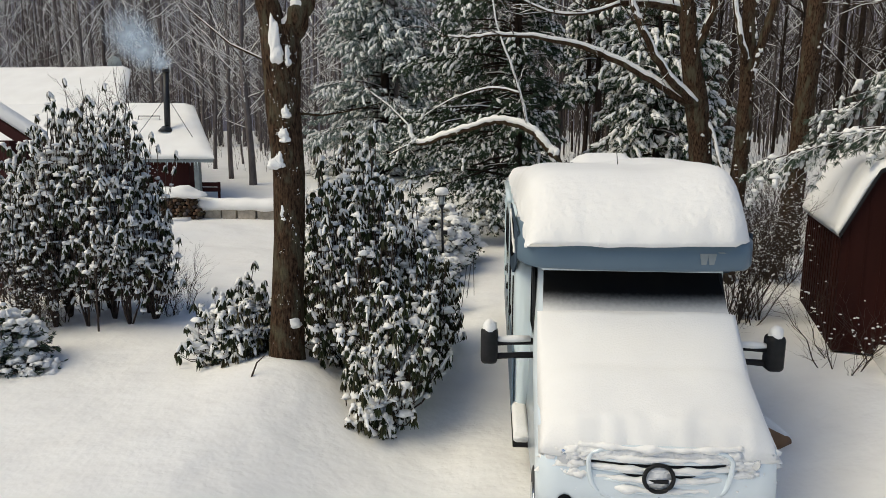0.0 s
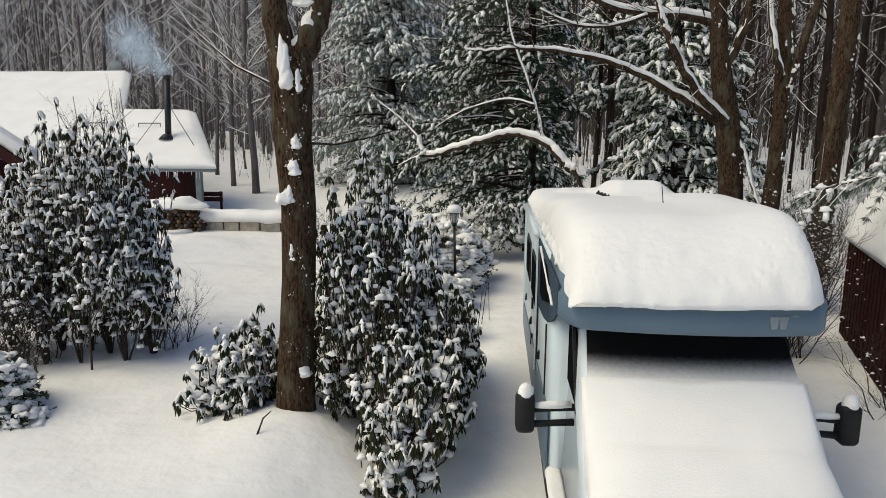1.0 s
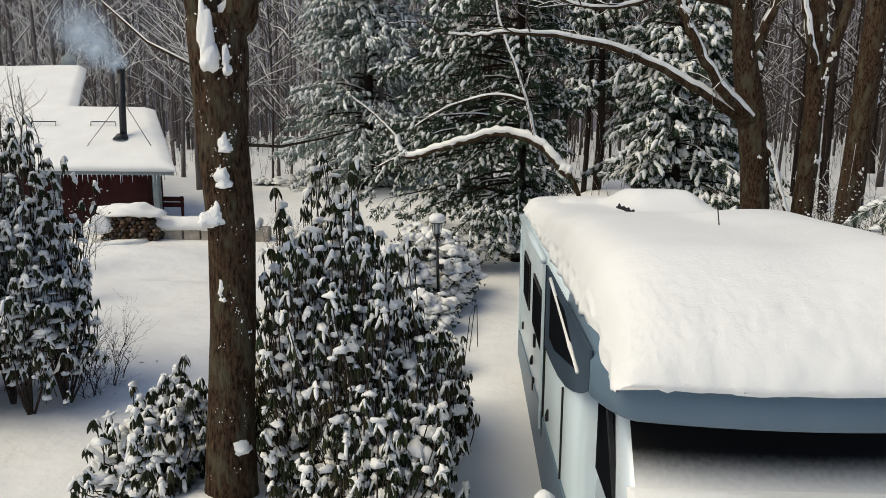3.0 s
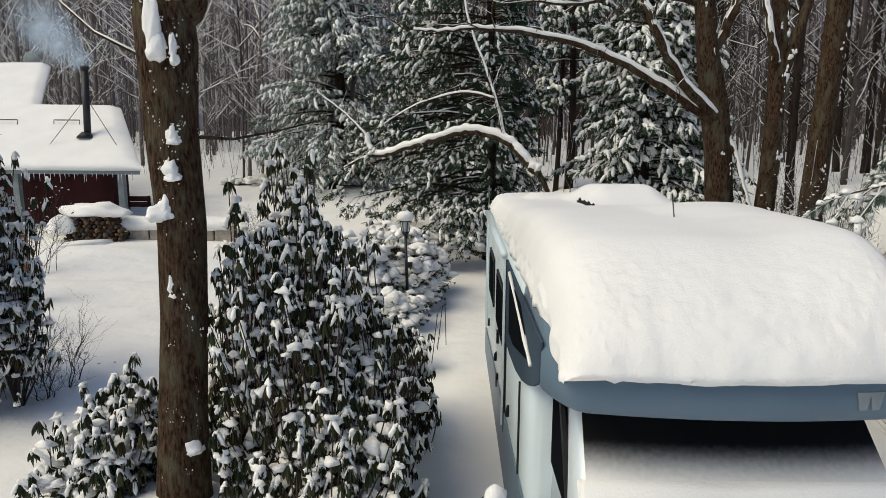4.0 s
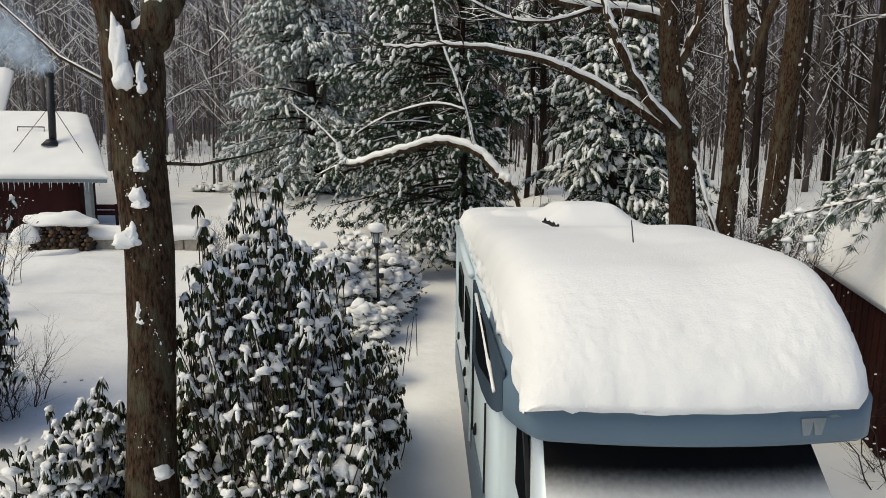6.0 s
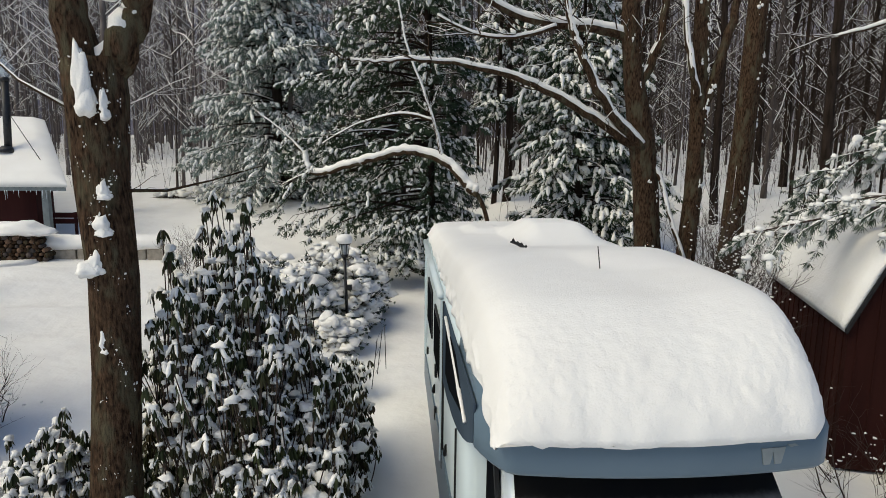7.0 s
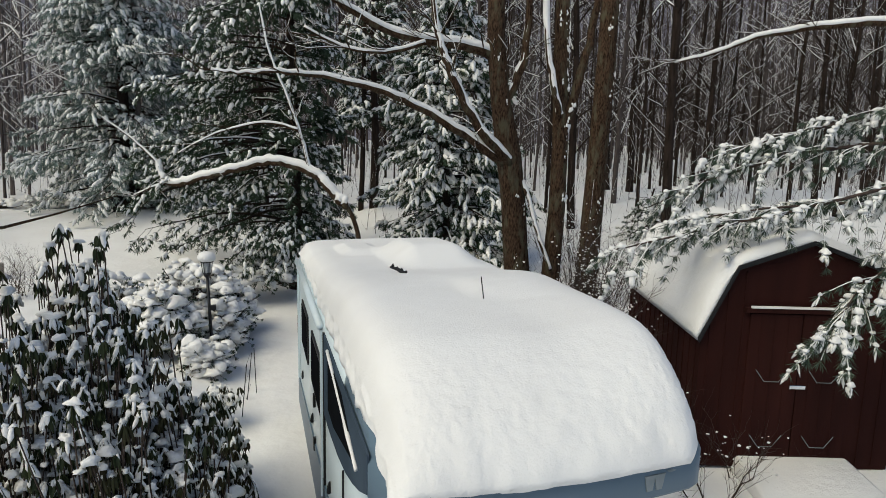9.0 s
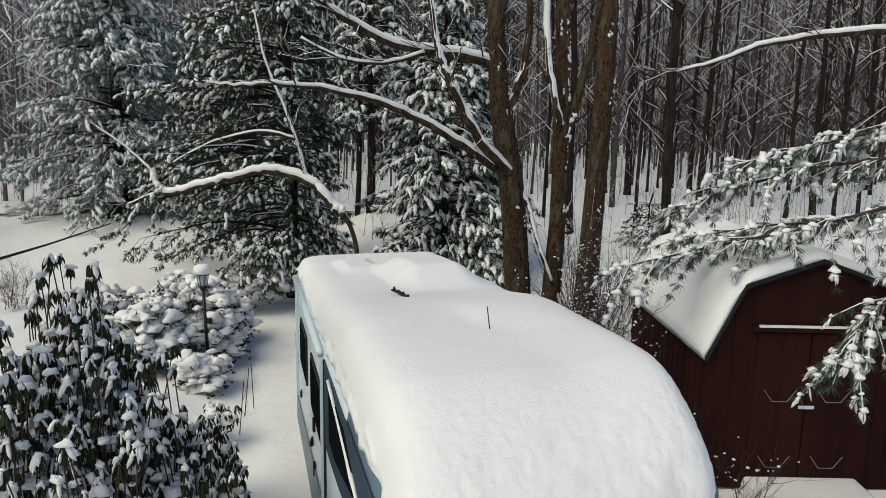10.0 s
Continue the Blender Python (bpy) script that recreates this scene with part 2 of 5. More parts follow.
def build_ground():
    xs = steps([(-900, -140, 80), (-140, -40, 8), (-40, -8, 1.2), (-8, 8, 0.16), (8, 40, 1.0), (40, 140, 8), (140, 900, 80)])
    ys = steps([(-900, -60, 80), (-60, -4, 4), (-4, 4, 0.5), (4, 21, 0.16), (21, 50, 1.0), (50, 160, 6), (160, 1200, 80)])
    b = Build()
    nx = len(xs)
    b.v = [(x, y, ground_z(x, y)) for y in ys for x in xs]
    b.f = [(j * nx + i, j * nx + i + 1, (j + 1) * nx + i + 1, (j + 1) * nx + i) for j in range(len(ys) - 1) for i in range(nx - 1)]
    solid("ground", b, SNOW_GROUND, "deep fresh white snow over lawn, drive and woods", "snow", kind="structure")


build_ground()


# ---- motorhome ----
CX = 1.87


def rounded_section(y, w, z0, z1, r, n=5, cx=CX):
    r = min(r, w * 0.9, (z1 - z0) * 0.49)
    out = []
    for sx, zc, a0 in ((1, z1 - r, 0), (-1, z1 - r, 90), (-1, z0 + r, 180), (1, z0 + r, 270)):
        for i in range(n + 1):
            a = radians(a0 + 90 * i / n)
            out.append((cx + sx * (w - r) + r * math.cos(a), y, zc + r * math.sin(a)))
    return out


def nose_y(u):
    """The rounded front of the bunk in plan, u from -1 to 1 across."""
    return 6.35 + 0.12 * u * u + 0.30 * (max(0.0, abs(u) - 0.82) / 0.18) ** 2.0


def build_motorhome():
    rv = thing("motorhome", "pale blue and slate motorhome parked under thick snow in the drive", "motorhome")
    b = Build()
    b.loft([rounded_section(y, w, 0.42, z, 0.10) for y, w, z in ((7.42, 1.08, 2.40), (7.5, 1.135, 2.42), (8.0, 1.14, 2.42), (8.05, 1.14, 2.84), (13.45, 1.14, 2.84), (13.56, 1.10, 2.80))])
    body = part("body", b, RV_WHITE, rv, "pale blue gelcoat coach body")
    b = Build()
    rings = []
    for z, ins, back in ((2.42, 0.06, 0.0), (2.43, 0.02, 0.0), (2.46, 0.0, 0.0), (2.67, 0.0, 0.0), (2.70, 0.02, 0.02), (2.78, 0.03, 0.14), (2.86, 0.06, 0.40)):
        row = [(CX + (1.15 - ins) * u, nose_y(u) + ins + back, z) for u in [math.sin(math.pi / 2 * (-1 + 2 * k / 36)) for k in range(37)]]
        rings.append(row + [(CX + 1.15 - ins, 8.7, z), (CX - 1.15 + ins, 8.7, z)])
    b.loft(rings)
    part("overcab", b, RV_BLUE, rv, "slate blue overcab bunk with rounded nose")
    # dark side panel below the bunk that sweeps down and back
    for sx in (-1, 1):
        b = Build()
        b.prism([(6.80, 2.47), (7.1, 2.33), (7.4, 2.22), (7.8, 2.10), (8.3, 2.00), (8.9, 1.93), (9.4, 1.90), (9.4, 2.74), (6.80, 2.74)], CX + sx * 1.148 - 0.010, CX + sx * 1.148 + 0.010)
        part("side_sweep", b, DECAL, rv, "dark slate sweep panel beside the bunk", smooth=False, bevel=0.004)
        b = Build()
        b.prism([(7.25, 2.44), (8.5, 2.16), (8.95, 2.14), (8.95, 2.66), (8.0, 2.66)], CX + sx * 1.160 - 0.008, CX + sx * 1.160 + 0.008)
        part("bunk_window", b, GLASS_DARK, rv, "dark bunk window", smooth=False, bevel=0.004)
        b = Build()
        b.tube([(CX + sx * 1.17, 7.15 + 0.2 * k, 2.46 + 0.028 * k + 0.006 * noise.noise((k, 2, sx))) for k in range(10)], [0.015 + 0.009 * noise.noise((k * 1.7, 5, sx)) for k in range(10)], 7)
        part("window_ledge_snow", b, SNOW, rv, "snow on the bunk window ledge")
        b = Build()
        b.box((CX + sx * 1.15 - 0.012, 9.42, 0.9), (CX + sx * 1.15 + 0.012, 9.47, 2.74))
        part("panel_seam", b, BLACK, rv, smooth=False)
        b = Build()
        b.box((CX + sx * 1.15 - 0.008, 7.98, 0.86), (CX + sx * 1.15 + 0.008, 7.995, 2.02))
        part("panel_seam", b, BLACK, rv, smooth=False)
        for yy, zz in ((9.0, 1.3), (10.9, 1.2), (12.6, 1.15)):
            b = Build()
            b.blob((CX + sx * 1.15, yy, zz), (0.02, 0.05, 0.09), 2, 0.0)
            part("hatch_latch", b, BLACK, rv, "black hatch latch")
        b = Build()
        b.prism([(7.45, 0.43), (13.5, 0.43), (13.5, 0.85), (7.45, 1.25)], CX + sx * 1.15 - 0.008, CX + sx * 1.15 + 0.008)
        part("lower_skirt", b, RV_BLUE, rv, "slate blue lower skirt", smooth=False)
        for y0, y1, z0, z1 in ((9.75, 10.9, 1.70, 2.35), (11.5, 12.5, 1.70, 2.35)):
            b = Build()
            b.prism([(y0, z0), (y1, z0), (y1, z1), (y0, z1)], CX + sx * 1.15 - 0.012, CX + sx * 1.15 + 0.012)
            wf = part("side_window", b, BLACK, rv, "black-framed dark side window", smooth=False, bevel=0.008)
            b = Build()
            b.prism([(y0 + 0.05, z0 + 0.05), (y1 - 0.05, z0 + 0.05), (y1 - 0.05, z1 - 0.05), (y0 + 0.05, z1 - 0.05)], CX + sx * 1.16 - 0.008, CX + sx * 1.16 + 0.008)
            part("pane", b, GLASS_DARK, wf, smooth=False)
    # awning box along the side eave
    b = Build()
    b.tube([(CX - 1.17, 9.6, 2.76), (CX - 1.17, 13.3, 2.76)], [0.04, 0.04], 10)
    part("awning_case", b, RV_WHITE, rv, "pale rolled awning case")
    for y in (9.62, 13.25):
        b = Build()
        b.box((CX - 1.175, y - 0.02, 0.9), (CX - 1.14, y + 0.02, 2.74))
        part("awning_arm", b, RV_WHITE, rv, smooth=False, bevel=0.006)
    for z in (0.95, 1.5):
        b = Build()
        b.box((CX - 1.17, 10.55, z), (CX - 1.14, 10.62, z + 0.16))
        part("door_latch", b, BLACK, rv, smooth=False, bevel=0.006)
    b = Build()
    b.box((CX - 1.165, 13.36, 1.55), (CX - 1.12, 13.50, 1.85))
    part("tail_lamp", b, RED_LENS, rv, "red tail lamp", smooth=False, bevel=0.01)
    # cab
    prof = [(5.36, 0.50), (5.32, 0.80), (5.38, 1.12), (5.56, 1.24), (6.02, 1.46), (6.95, 2.34), (7.2, 2.42), (8.02, 2.42), (8.02, 0.50)]
    b = Build()
    rows = []
    for x, ins in ((-1.0, 0.16), (-0.96, 0.03), (-0.8, 0.0), (-0.4, -0.035), (0, -0.05), (0.4, -0.035), (0.8, 0.0), (0.96, 0.03), (1.0, 0.16)):
        rows.append([(CX + x * (1 - 0.09 * ss(1.4, 2.4, z)), y + (ins * (1 if y < 7 else 0)), z - (abs(x) > 0.98) * 0.02) for y, z in prof])
    b.loft(rows)
    cab = part("cab", b, CAB_PAINT, rv, "silver-white van cab")
    # windscreen with drifted snow fading over the dark glass
    b = Build()
    ws = []
    for i in range(11):
        u = -1 + 2 * i / 10
        row = []
        for k in range(9):
            t = k / 8
            y, z = 6.06 + 0.86 * t, 1.50 + 0.82 * t
            row.append((CX + u * (0.93 - 0.06 * t), y - 0.05 + 0.06 * u * u, z + 0.03))
        ws.append(row)
    b.loft(ws, closed=False, caps=False)
    part("windscreen", b, FROST_GLASS, rv, "dark windscreen half covered with drifted snow")
    b = Build()
    b.box((CX - 0.90, 6.80, 2.335), (CX + 0.90, 6.90, 2.40))
    part("windscreen_header", b, CAB_PAINT, rv, smooth=False, bevel=0.01)
    for sx in (-1, 1):
        # side door glass and pillar
        b = Build()
        b.prism([(6.62, 1.62), (7.75, 1.62), (7.75, 2.28), (7.12, 2.28)], CX + sx * 0.955 - 0.012, CX + sx * 0.955 + 0.012)
        part("door_window", b, GLASS_DARK, rv, "dark cab door window", smooth=False, bevel=0.006)
        b = Build()
        b.prism([(6.60, 1.60), (6.66, 1.57), (7.16, 2.30), (7.10, 2.33)], CX + sx * 0.962 - 0.014, CX + sx * 0.962 + 0.014)
        part("pillar_seal", b, BLACK, rv, smooth=False)
        # mirror
        mx = CX + sx * 1.42
        b = Build()
        b.loft([rounded_section(y, w, 1.37 + e, 1.74 - e, 0.05, cx=mx) for y, w, e in ((6.62, 0.055, 0.03), (6.66, 0.085, 0.0), (6.76, 0.09, 0.0), (6.78, 0.07, 0.02))])
        mir = part("mirror", b, BLACK, rv, "black towing mirror on a double arm")
        for z in (1.44, 1.585):
            b = Build()
            b.tube([(CX + sx * 0.97, 6.78, z), (CX + sx * 1.2, 6.74, z), (mx - sx * 0.06, 6.71, z)], [0.036, 0.032, 0.036], 8)
            part("mirror_arm", b, BLACK, mir)
        # headlamp, fog lamp, wheel, running board
        b = Build()
        b.blob((CX + sx * 0.80, 5.445, 1.02), (0.13, 0.07, 0.17), 2, 0.05)
        part("headlamp", b, CHROME, rv, "clear headlamp edged with snow")
        b = Build()
        b.tube([(CX + sx * 0.76, 5.380, 0.66), (CX + sx * 0.76, 5.310, 0.66)], [0.06, 0.06], 14)
        part("fog_lamp", b, GLASS_DARK, rv)
        for y in (5.75, 11.9):
            b = Build()
            b.tube([(CX + sx * 0.78, y, 0.36), (CX + sx * 1.0, y, 0.36)], [0.35, 0.35], 24)
            whl = part("wheel", b, BLACK, rv, "black tyre half sunk in snow", bevel=0.03)
            b = Build()
            b.tube([(CX + sx * 0.985, y, 0.36), (CX + sx * 1.012, y, 0.36)], [0.21, 0.19], 20)
            part("rim", b, CHROME, whl)
    b = Build()
    b.box((CX - 1.16, 6.7, 0.44), (CX - 0.98, 7.9, 0.50))
    part("running_board", b, BLACK, rv, smooth=False, bevel=0.01)
    # grille: surround, slats, round badge of plain shapes
    b = Build()
    pts = []
    for i in range(41):
        a = 2 * math.pi * i / 40
        ca, sa = math.cos(a), math.sin(a)
        pts.append((CX + 0.66 * math.copysign(abs(ca) ** 0.5, ca) * (0.86 + 0.14 * sa), 5.310, 0.93 + 0.24 * math.copysign(abs(sa) ** 0.6, sa)))
    b.tube(pts, [0.022] * 41, 8, cap=False)
    grille = part("grille", b, CAB_PAINT, rv, "silver grille crusted with snow")
    for k in range(4):
        b = Build()
        z = 0.79 + 0.09 * k
        w = 0.50 + 0.035 * k
        b.tube([(CX - w, 5.340, z), (CX - w * 0.5, 5.290, z), (CX, 5.275, z), (CX + w * 0.5, 5.290, z), (CX + w, 5.340, z)], [0.02] * 5, 8)
        part("slat", b, CAB_PAINT, grille)
        b = Build()
        b.tube([(CX - w, 5.355, z - 0.04), (CX, 5.295, z - 0.042), (CX + w, 5.355, z - 0.04)], [0.022] * 3, 6)
        part("gap", b, BLACK, grille)
    b = Build()
    ring = [(CX - 0.02 + 0.118 * math.cos(2 * math.pi * i / 32), 5.240, 0.94 + 0.118 * math.sin(2 * math.pi * i / 32)) for i in range(33)]
    b.tube(ring, [0.017] * 33, 8, cap=False)
    part("round_badge", b, BLACK, grille, "dark round badge half filled with snow")
    b = Build()
    b.tube([(CX - 0.02, 5.255, 0.94), (CX - 0.02, 5.270, 0.94)], [0.105, 0.105], 24)
    part("badge_face", b, SNOW, grille)
    b = Build()
    b.prism([(5.240, 0.895), (5.255, 0.895), (5.255, 0.925), (5.240, 0.925)], CX - 0.10, CX + 0.06)
    part("badge_bar", b, BLACK, grille, smooth=False)
    # crusted snow on the grille and bumper
    b = Build()
    rg = random.Random(12)
    for k in range(5):
        z, w_ = 0.815 + 0.09 * k, 0.52 + 0.035 * k
        pts = []
        for q in range(49):
            u = -1 + 2 * q / 48
            pts.append((CX + w_ * u, 5.27 + 0.075 * u * u + 0.008 * noise.noise((u * 9, k, 1)), z + 0.010 * noise.noise((u * 7, k, 5))))
        b.tube(pts, [max(0.004, 0.024 + 0.030 * noise.noise((CX + 6 * p[0], k * 3, 2))) for p in pts], 7)
    for _ in range(330):
        u = rg.uniform(-1, 1)
        far_out = abs(u) > 0.66
        k = rg.uniform(0.02, 0.055)
        b.blob((CX + 0.95 * u, 5.315 + 0.13 * abs(u) ** 4, 1.12 - abs(rg.gauss(0, 0.03)) - 0.34 * far_out * rg.random() ** 1.6), (k * 1.4, 0.03, k), 2, 0.45, rg, 0.0)
    tagged(solid("crusted_snow", b, SNOW, "crumbs of snow stuck to the grille", "snow"), kind="stuff")
    # silver emblem on the bunk nose: a plain plate and the pinstripe beside it
    def nose_bar(x0, x1, za, zb, name):
        b = Build()
        y0, y1 = nose_y((x0 - CX) / 1.15), nose_y((x1 - CX) / 1.15)
        b.add([(x0, y0 - 0.008, za), (x1, y1 - 0.008, za), (x1 - 0.02, y1 - 0.008, zb), (x0 + 0.02, y0 - 0.008, zb), (x0, y0 + 0.03, za), (x1, y1 + 0.03, za), (x1 - 0.02, y1 + 0.03, zb), (x0 + 0.02, y0 + 0.03, zb)],
              [(0, 3, 2, 1), (7, 4, 5, 6), (0, 1, 5, 4), (1, 2, 6, 5), (2, 3, 7, 6), (3, 0, 4, 7)])
        part(name, b, TRIM_GREY, rv, smooth=False)
    nose_bar(2.40, 2.485, 2.605, 2.50, "emblem_plate")
    nose_bar(2.475, 2.56, 2.605, 2.50, "emblem_plate")
    nose_bar(2.57, 2.88, 2.618, 2.603, "pinstripe")
    # crank and antenna on the roof
    b = Build()
    b.tube([(1.49, 9.95, 3.285), (1.54, 9.84, 3.285), (1.58, 9.75, 3.265), (1.63, 9.66, 3.24)], [0.012, 0.020, 0.022, 0.014], 7)
    for k in range(4):
        b.blob((1.51 + 0.032 * k, 9.91 - 0.07 * k, 3.30 - 0.012 * k), (0.018, 0.014, 0.03), 1, 0.3, random.Random(k))
    part("roof_crank", b, BLACK, rv, "black antenna crank poking through snow")
    b = Build()
    b.tube([(1.96, 8.05, 2.9), (1.91, 8.18, 3.53)], [0.007, 0.005], 5)
    part("whip_antenna", b, BLACK, rv)
    # snow load
    b = Build()
    rings = []
    rng = random.Random(5)
    ny, nu = 300, 150
    for j in range(ny + 1):
        t = j / ny
        y = 6.38 + 7.28 * (t ** 1.25)
        f = (1 - (1 - min(1.0, (y - 6.38) / 0.75)) ** 2.4) ** 0.6
        g = 1 - ss(13.35, 13.66, y)
        zb = 2.685 + 0.175 * ss(6.45, 7.3, y)
        h = (0.46 + 0.02 * ss(6.6, 7.6, y) - 0.14 * ss(8.8, 10.4, y) - 0.12 * ss(10.4, 12.8, y)) * f * (0.25 + 0.75 * g ** 0.5)
        wl = 1.12 - 0.03 * (1 - ss(6.38, 7.6, y))
        wr = 1.135 - 0.045 * (1 - ss(6.38, 7.1, y))
        row = []
        for k in range(nu + 1):
            u = -1 + 2 * k / nu
            uu = math.copysign(1 - (1 - abs(u)) ** 1.7, u)
            x = CX + uu * (wl if uu < 0 else wr)
            e = (1 - abs(uu) ** (8 if uu < 0 else 13)) ** 0.5
            z = zb + h * e
            hump = ss(10.1, 10.75, y) * (1 - ss(11.5, 12.3, y)) * ss(1.55, 1.95, x) * (1 - ss(2.40, 2.82, x))
            hump2 = ss(8.0, 8.5, y) * (1 - ss(8.6, 9.3, y)) * ss(1.8, 2.1, x) * (1 - ss(2.2, 2.8, x))
            hump3 = ss(11.4, 11.8, y) * (1 - ss(12.5, 13.0, y)) * ss(1.15, 1.35, x) * (1 - ss(1.6, 1.8, x))
            z += 0.215 * hump + 0.05 * hump2 + 0.07 * hump3 + 0.06 * ss(0.1, 0.8, uu) * (1 - ss(8.6, 10.4, y)) * e * f
            front = 1 - ss(6.3, 7.4, y)
            edge = front + 0.7 * ss(0.75, 1, abs(uu))
            z += (0.012 * noise.noise((x * 1.2, y * 1.2, 1)) + 0.004 * edge * noise.noise((x * 9, y * 9, z * 9)) + 0.009 * edge * noise.noise((x * 21, y * 21, z * 21)) + 0.011 * edge * noise.noise((x * 40, y * 40, z * 40))) * e - 0.05 * ss(0.9, 1.0, abs(uu))
            if abs(uu) > 0.985 or j == 0:
                x += 0.03 * noise.noise((y * 6, z * 9, 2))
                z += 0.02 * noise.noise((x * 8, y * 8, 5)) + 0.014 * noise.noise((x * 42, y * 42, 5))
            yy = y + ((0.10 * uu * uu + 0.26 * (max(0.0, uu - 0.72) / 0.28) ** 2 if uu > 0 else 0.05 * uu * uu) - 0.06) * (1 - ss(6.6, 8.6, y)) - 0.05 * front * e + 0.015 * front * noise.noise((x * 7, y * 11, 9))
            row.append((x, yy, z))
        back = 0.05 + 0.32 * (1 - ss(6.6, 8.6, y))
        row += [(CX + 1.0, y + back, zb - 0.05), (CX - 1.05, y + 0.05, zb - 0.05)]
        rings.append(row)
    b.loft(rings)
    solid("roof_snow", b, SNOW_ROOF, "thick smooth snow load on the motorhome roof", "snow")
    b = Build()
    rings = []
    for j in range(41):
        t = j / 40
        y = 5.29 + 1.24 * t
        base = float(np.interp(y, (5.29, 5.38, 5.56, 6.02, 6.53), (1.06, 1.13, 1.22, 1.47, 1.985)))
        h = 0.20 * min(1.0, (t * 9) ** 0.5) * (1 - ss(0.40, 1.0, t)) + 0.012
        row = []
        for k in range(41):
            u = -1 + 2 * k / 40
            x = CX + u * (0.99 - 0.04 * t)
            e = (1 - abs(u) ** 5) ** 0.5
            z = base + h * e + 0.012 - 0.02 * abs(u) ** 6
            fr = 1 - ss(0.0, 0.25, t)
            z += fr * 0.05 * noise.noise((x * 7, y * 9, 3)) + 0.02 * noise.noise((x * 2.2, y * 2.2, 8)) * e
            row.append((x, y + 0.10 * abs(u) ** 3 * (1 - t) - 0.085 * (1 - u * u) * t - 0.03 * fr * noise.noise((x * 9, 2, 3)), z))
        row += [(CX + 0.9, y + 0.1, base - 0.06), (CX - 0.9, y + 0.1, base - 0.06)]
        rings.append(row)
    b.loft(rings)
    solid("bonnet_snow", b, SNOW_ROOF, "smooth snow on the motorhome bonnet and windscreen", "snow")
    for sx in (-1, 1):
        b = Build()
        rg = random.Random(11)
        b.blob((CX + sx * 1.42, 6.70, 1.735), (0.075, 0.075, 0.10), 2, 0.25, rg)
        b.tube([(CX + sx * 1.0, 6.77, 1.615), (CX + sx * 1.2, 6.735, 1.62), (CX + sx * 1.34, 6.71, 1.62)], [0.035, 0.04, 0.03], 8)
        solid("mirror_snow", b, SNOW, "small cap of snow on a mirror", "snow", group="mirror snow")
    b = Build()
    b.loft([rounded_section(y, 0.085, 0.5, 0.5 + h, 0.05, cx=CX - 1.07) for y, h in ((6.7, 0.08), (6.85, 0.13), (7.6, 0.13), (7.88, 0.08))])
    solid("step_snow", b, SNOW, "snow lying on the running board", "snow")


def frost_glass():
    m = mat("snow_dusted_windscreen", (0.006, 0.007, 0.009), 0.12, second=(0.012, 0.011, 0.010), scale=2, spec=0.08)
    nt = m.node_tree
    b = nt.nodes["Principled BSDF"]
    out = nt.nodes["Material Output"]
    sn = nt.nodes.new("ShaderNodeBsdfPrincipled")
    sn.inputs["Base Color"].default_value = (0.79, 0.79, 0.775, 1)
    sn.inputs["Roughness"].default_value = 0.7
    tc = nt.nodes.new("ShaderNodeTexCoord")
    sp = nt.nodes.new("ShaderNodeSeparateXYZ")
    nt.links.new(tc.outputs["Object"], sp.inputs[0])
    n = nt.nodes.new("ShaderNodeTexNoise")
    n.inputs["Scale"].default_value, n.inputs["Detail"].default_value = 30, 5
    nt.links.new(tc.outputs["Object"], n.inputs[0])
    ma = nt.nodes.new("ShaderNodeMath")
    ma.operation = "MULTIPLY_ADD"
    ma.inputs[1].default_value = 0.03
    nt.links.new(n.outputs[0], ma.inputs[0])
    nt.links.new(sp.outputs[2], ma.inputs[2])
    mr = nt.nodes.new("ShaderNodeMapRange")
    mr.interpolation_type = "SMOOTHSTEP"
    mr.inputs["From Min"].default_value, mr.inputs["From Max"].default_value = 2.17, 1.95
    nt.links.new(ma.outputs[0], mr.inputs["Value"])
    mx = nt.nodes.new("ShaderNodeMixShader")
    nt.links.new(mr.outputs[0], mx.inputs[0])
    nt.links.new(b.outputs[0], mx.inputs[1])
    nt.links.new(sn.outputs[0], mx.inputs[2])
    nt.links.new(mx.outputs[0], out.inputs[0])
    return m


FROST_GLASS = frost_glass()
build_motorhome()


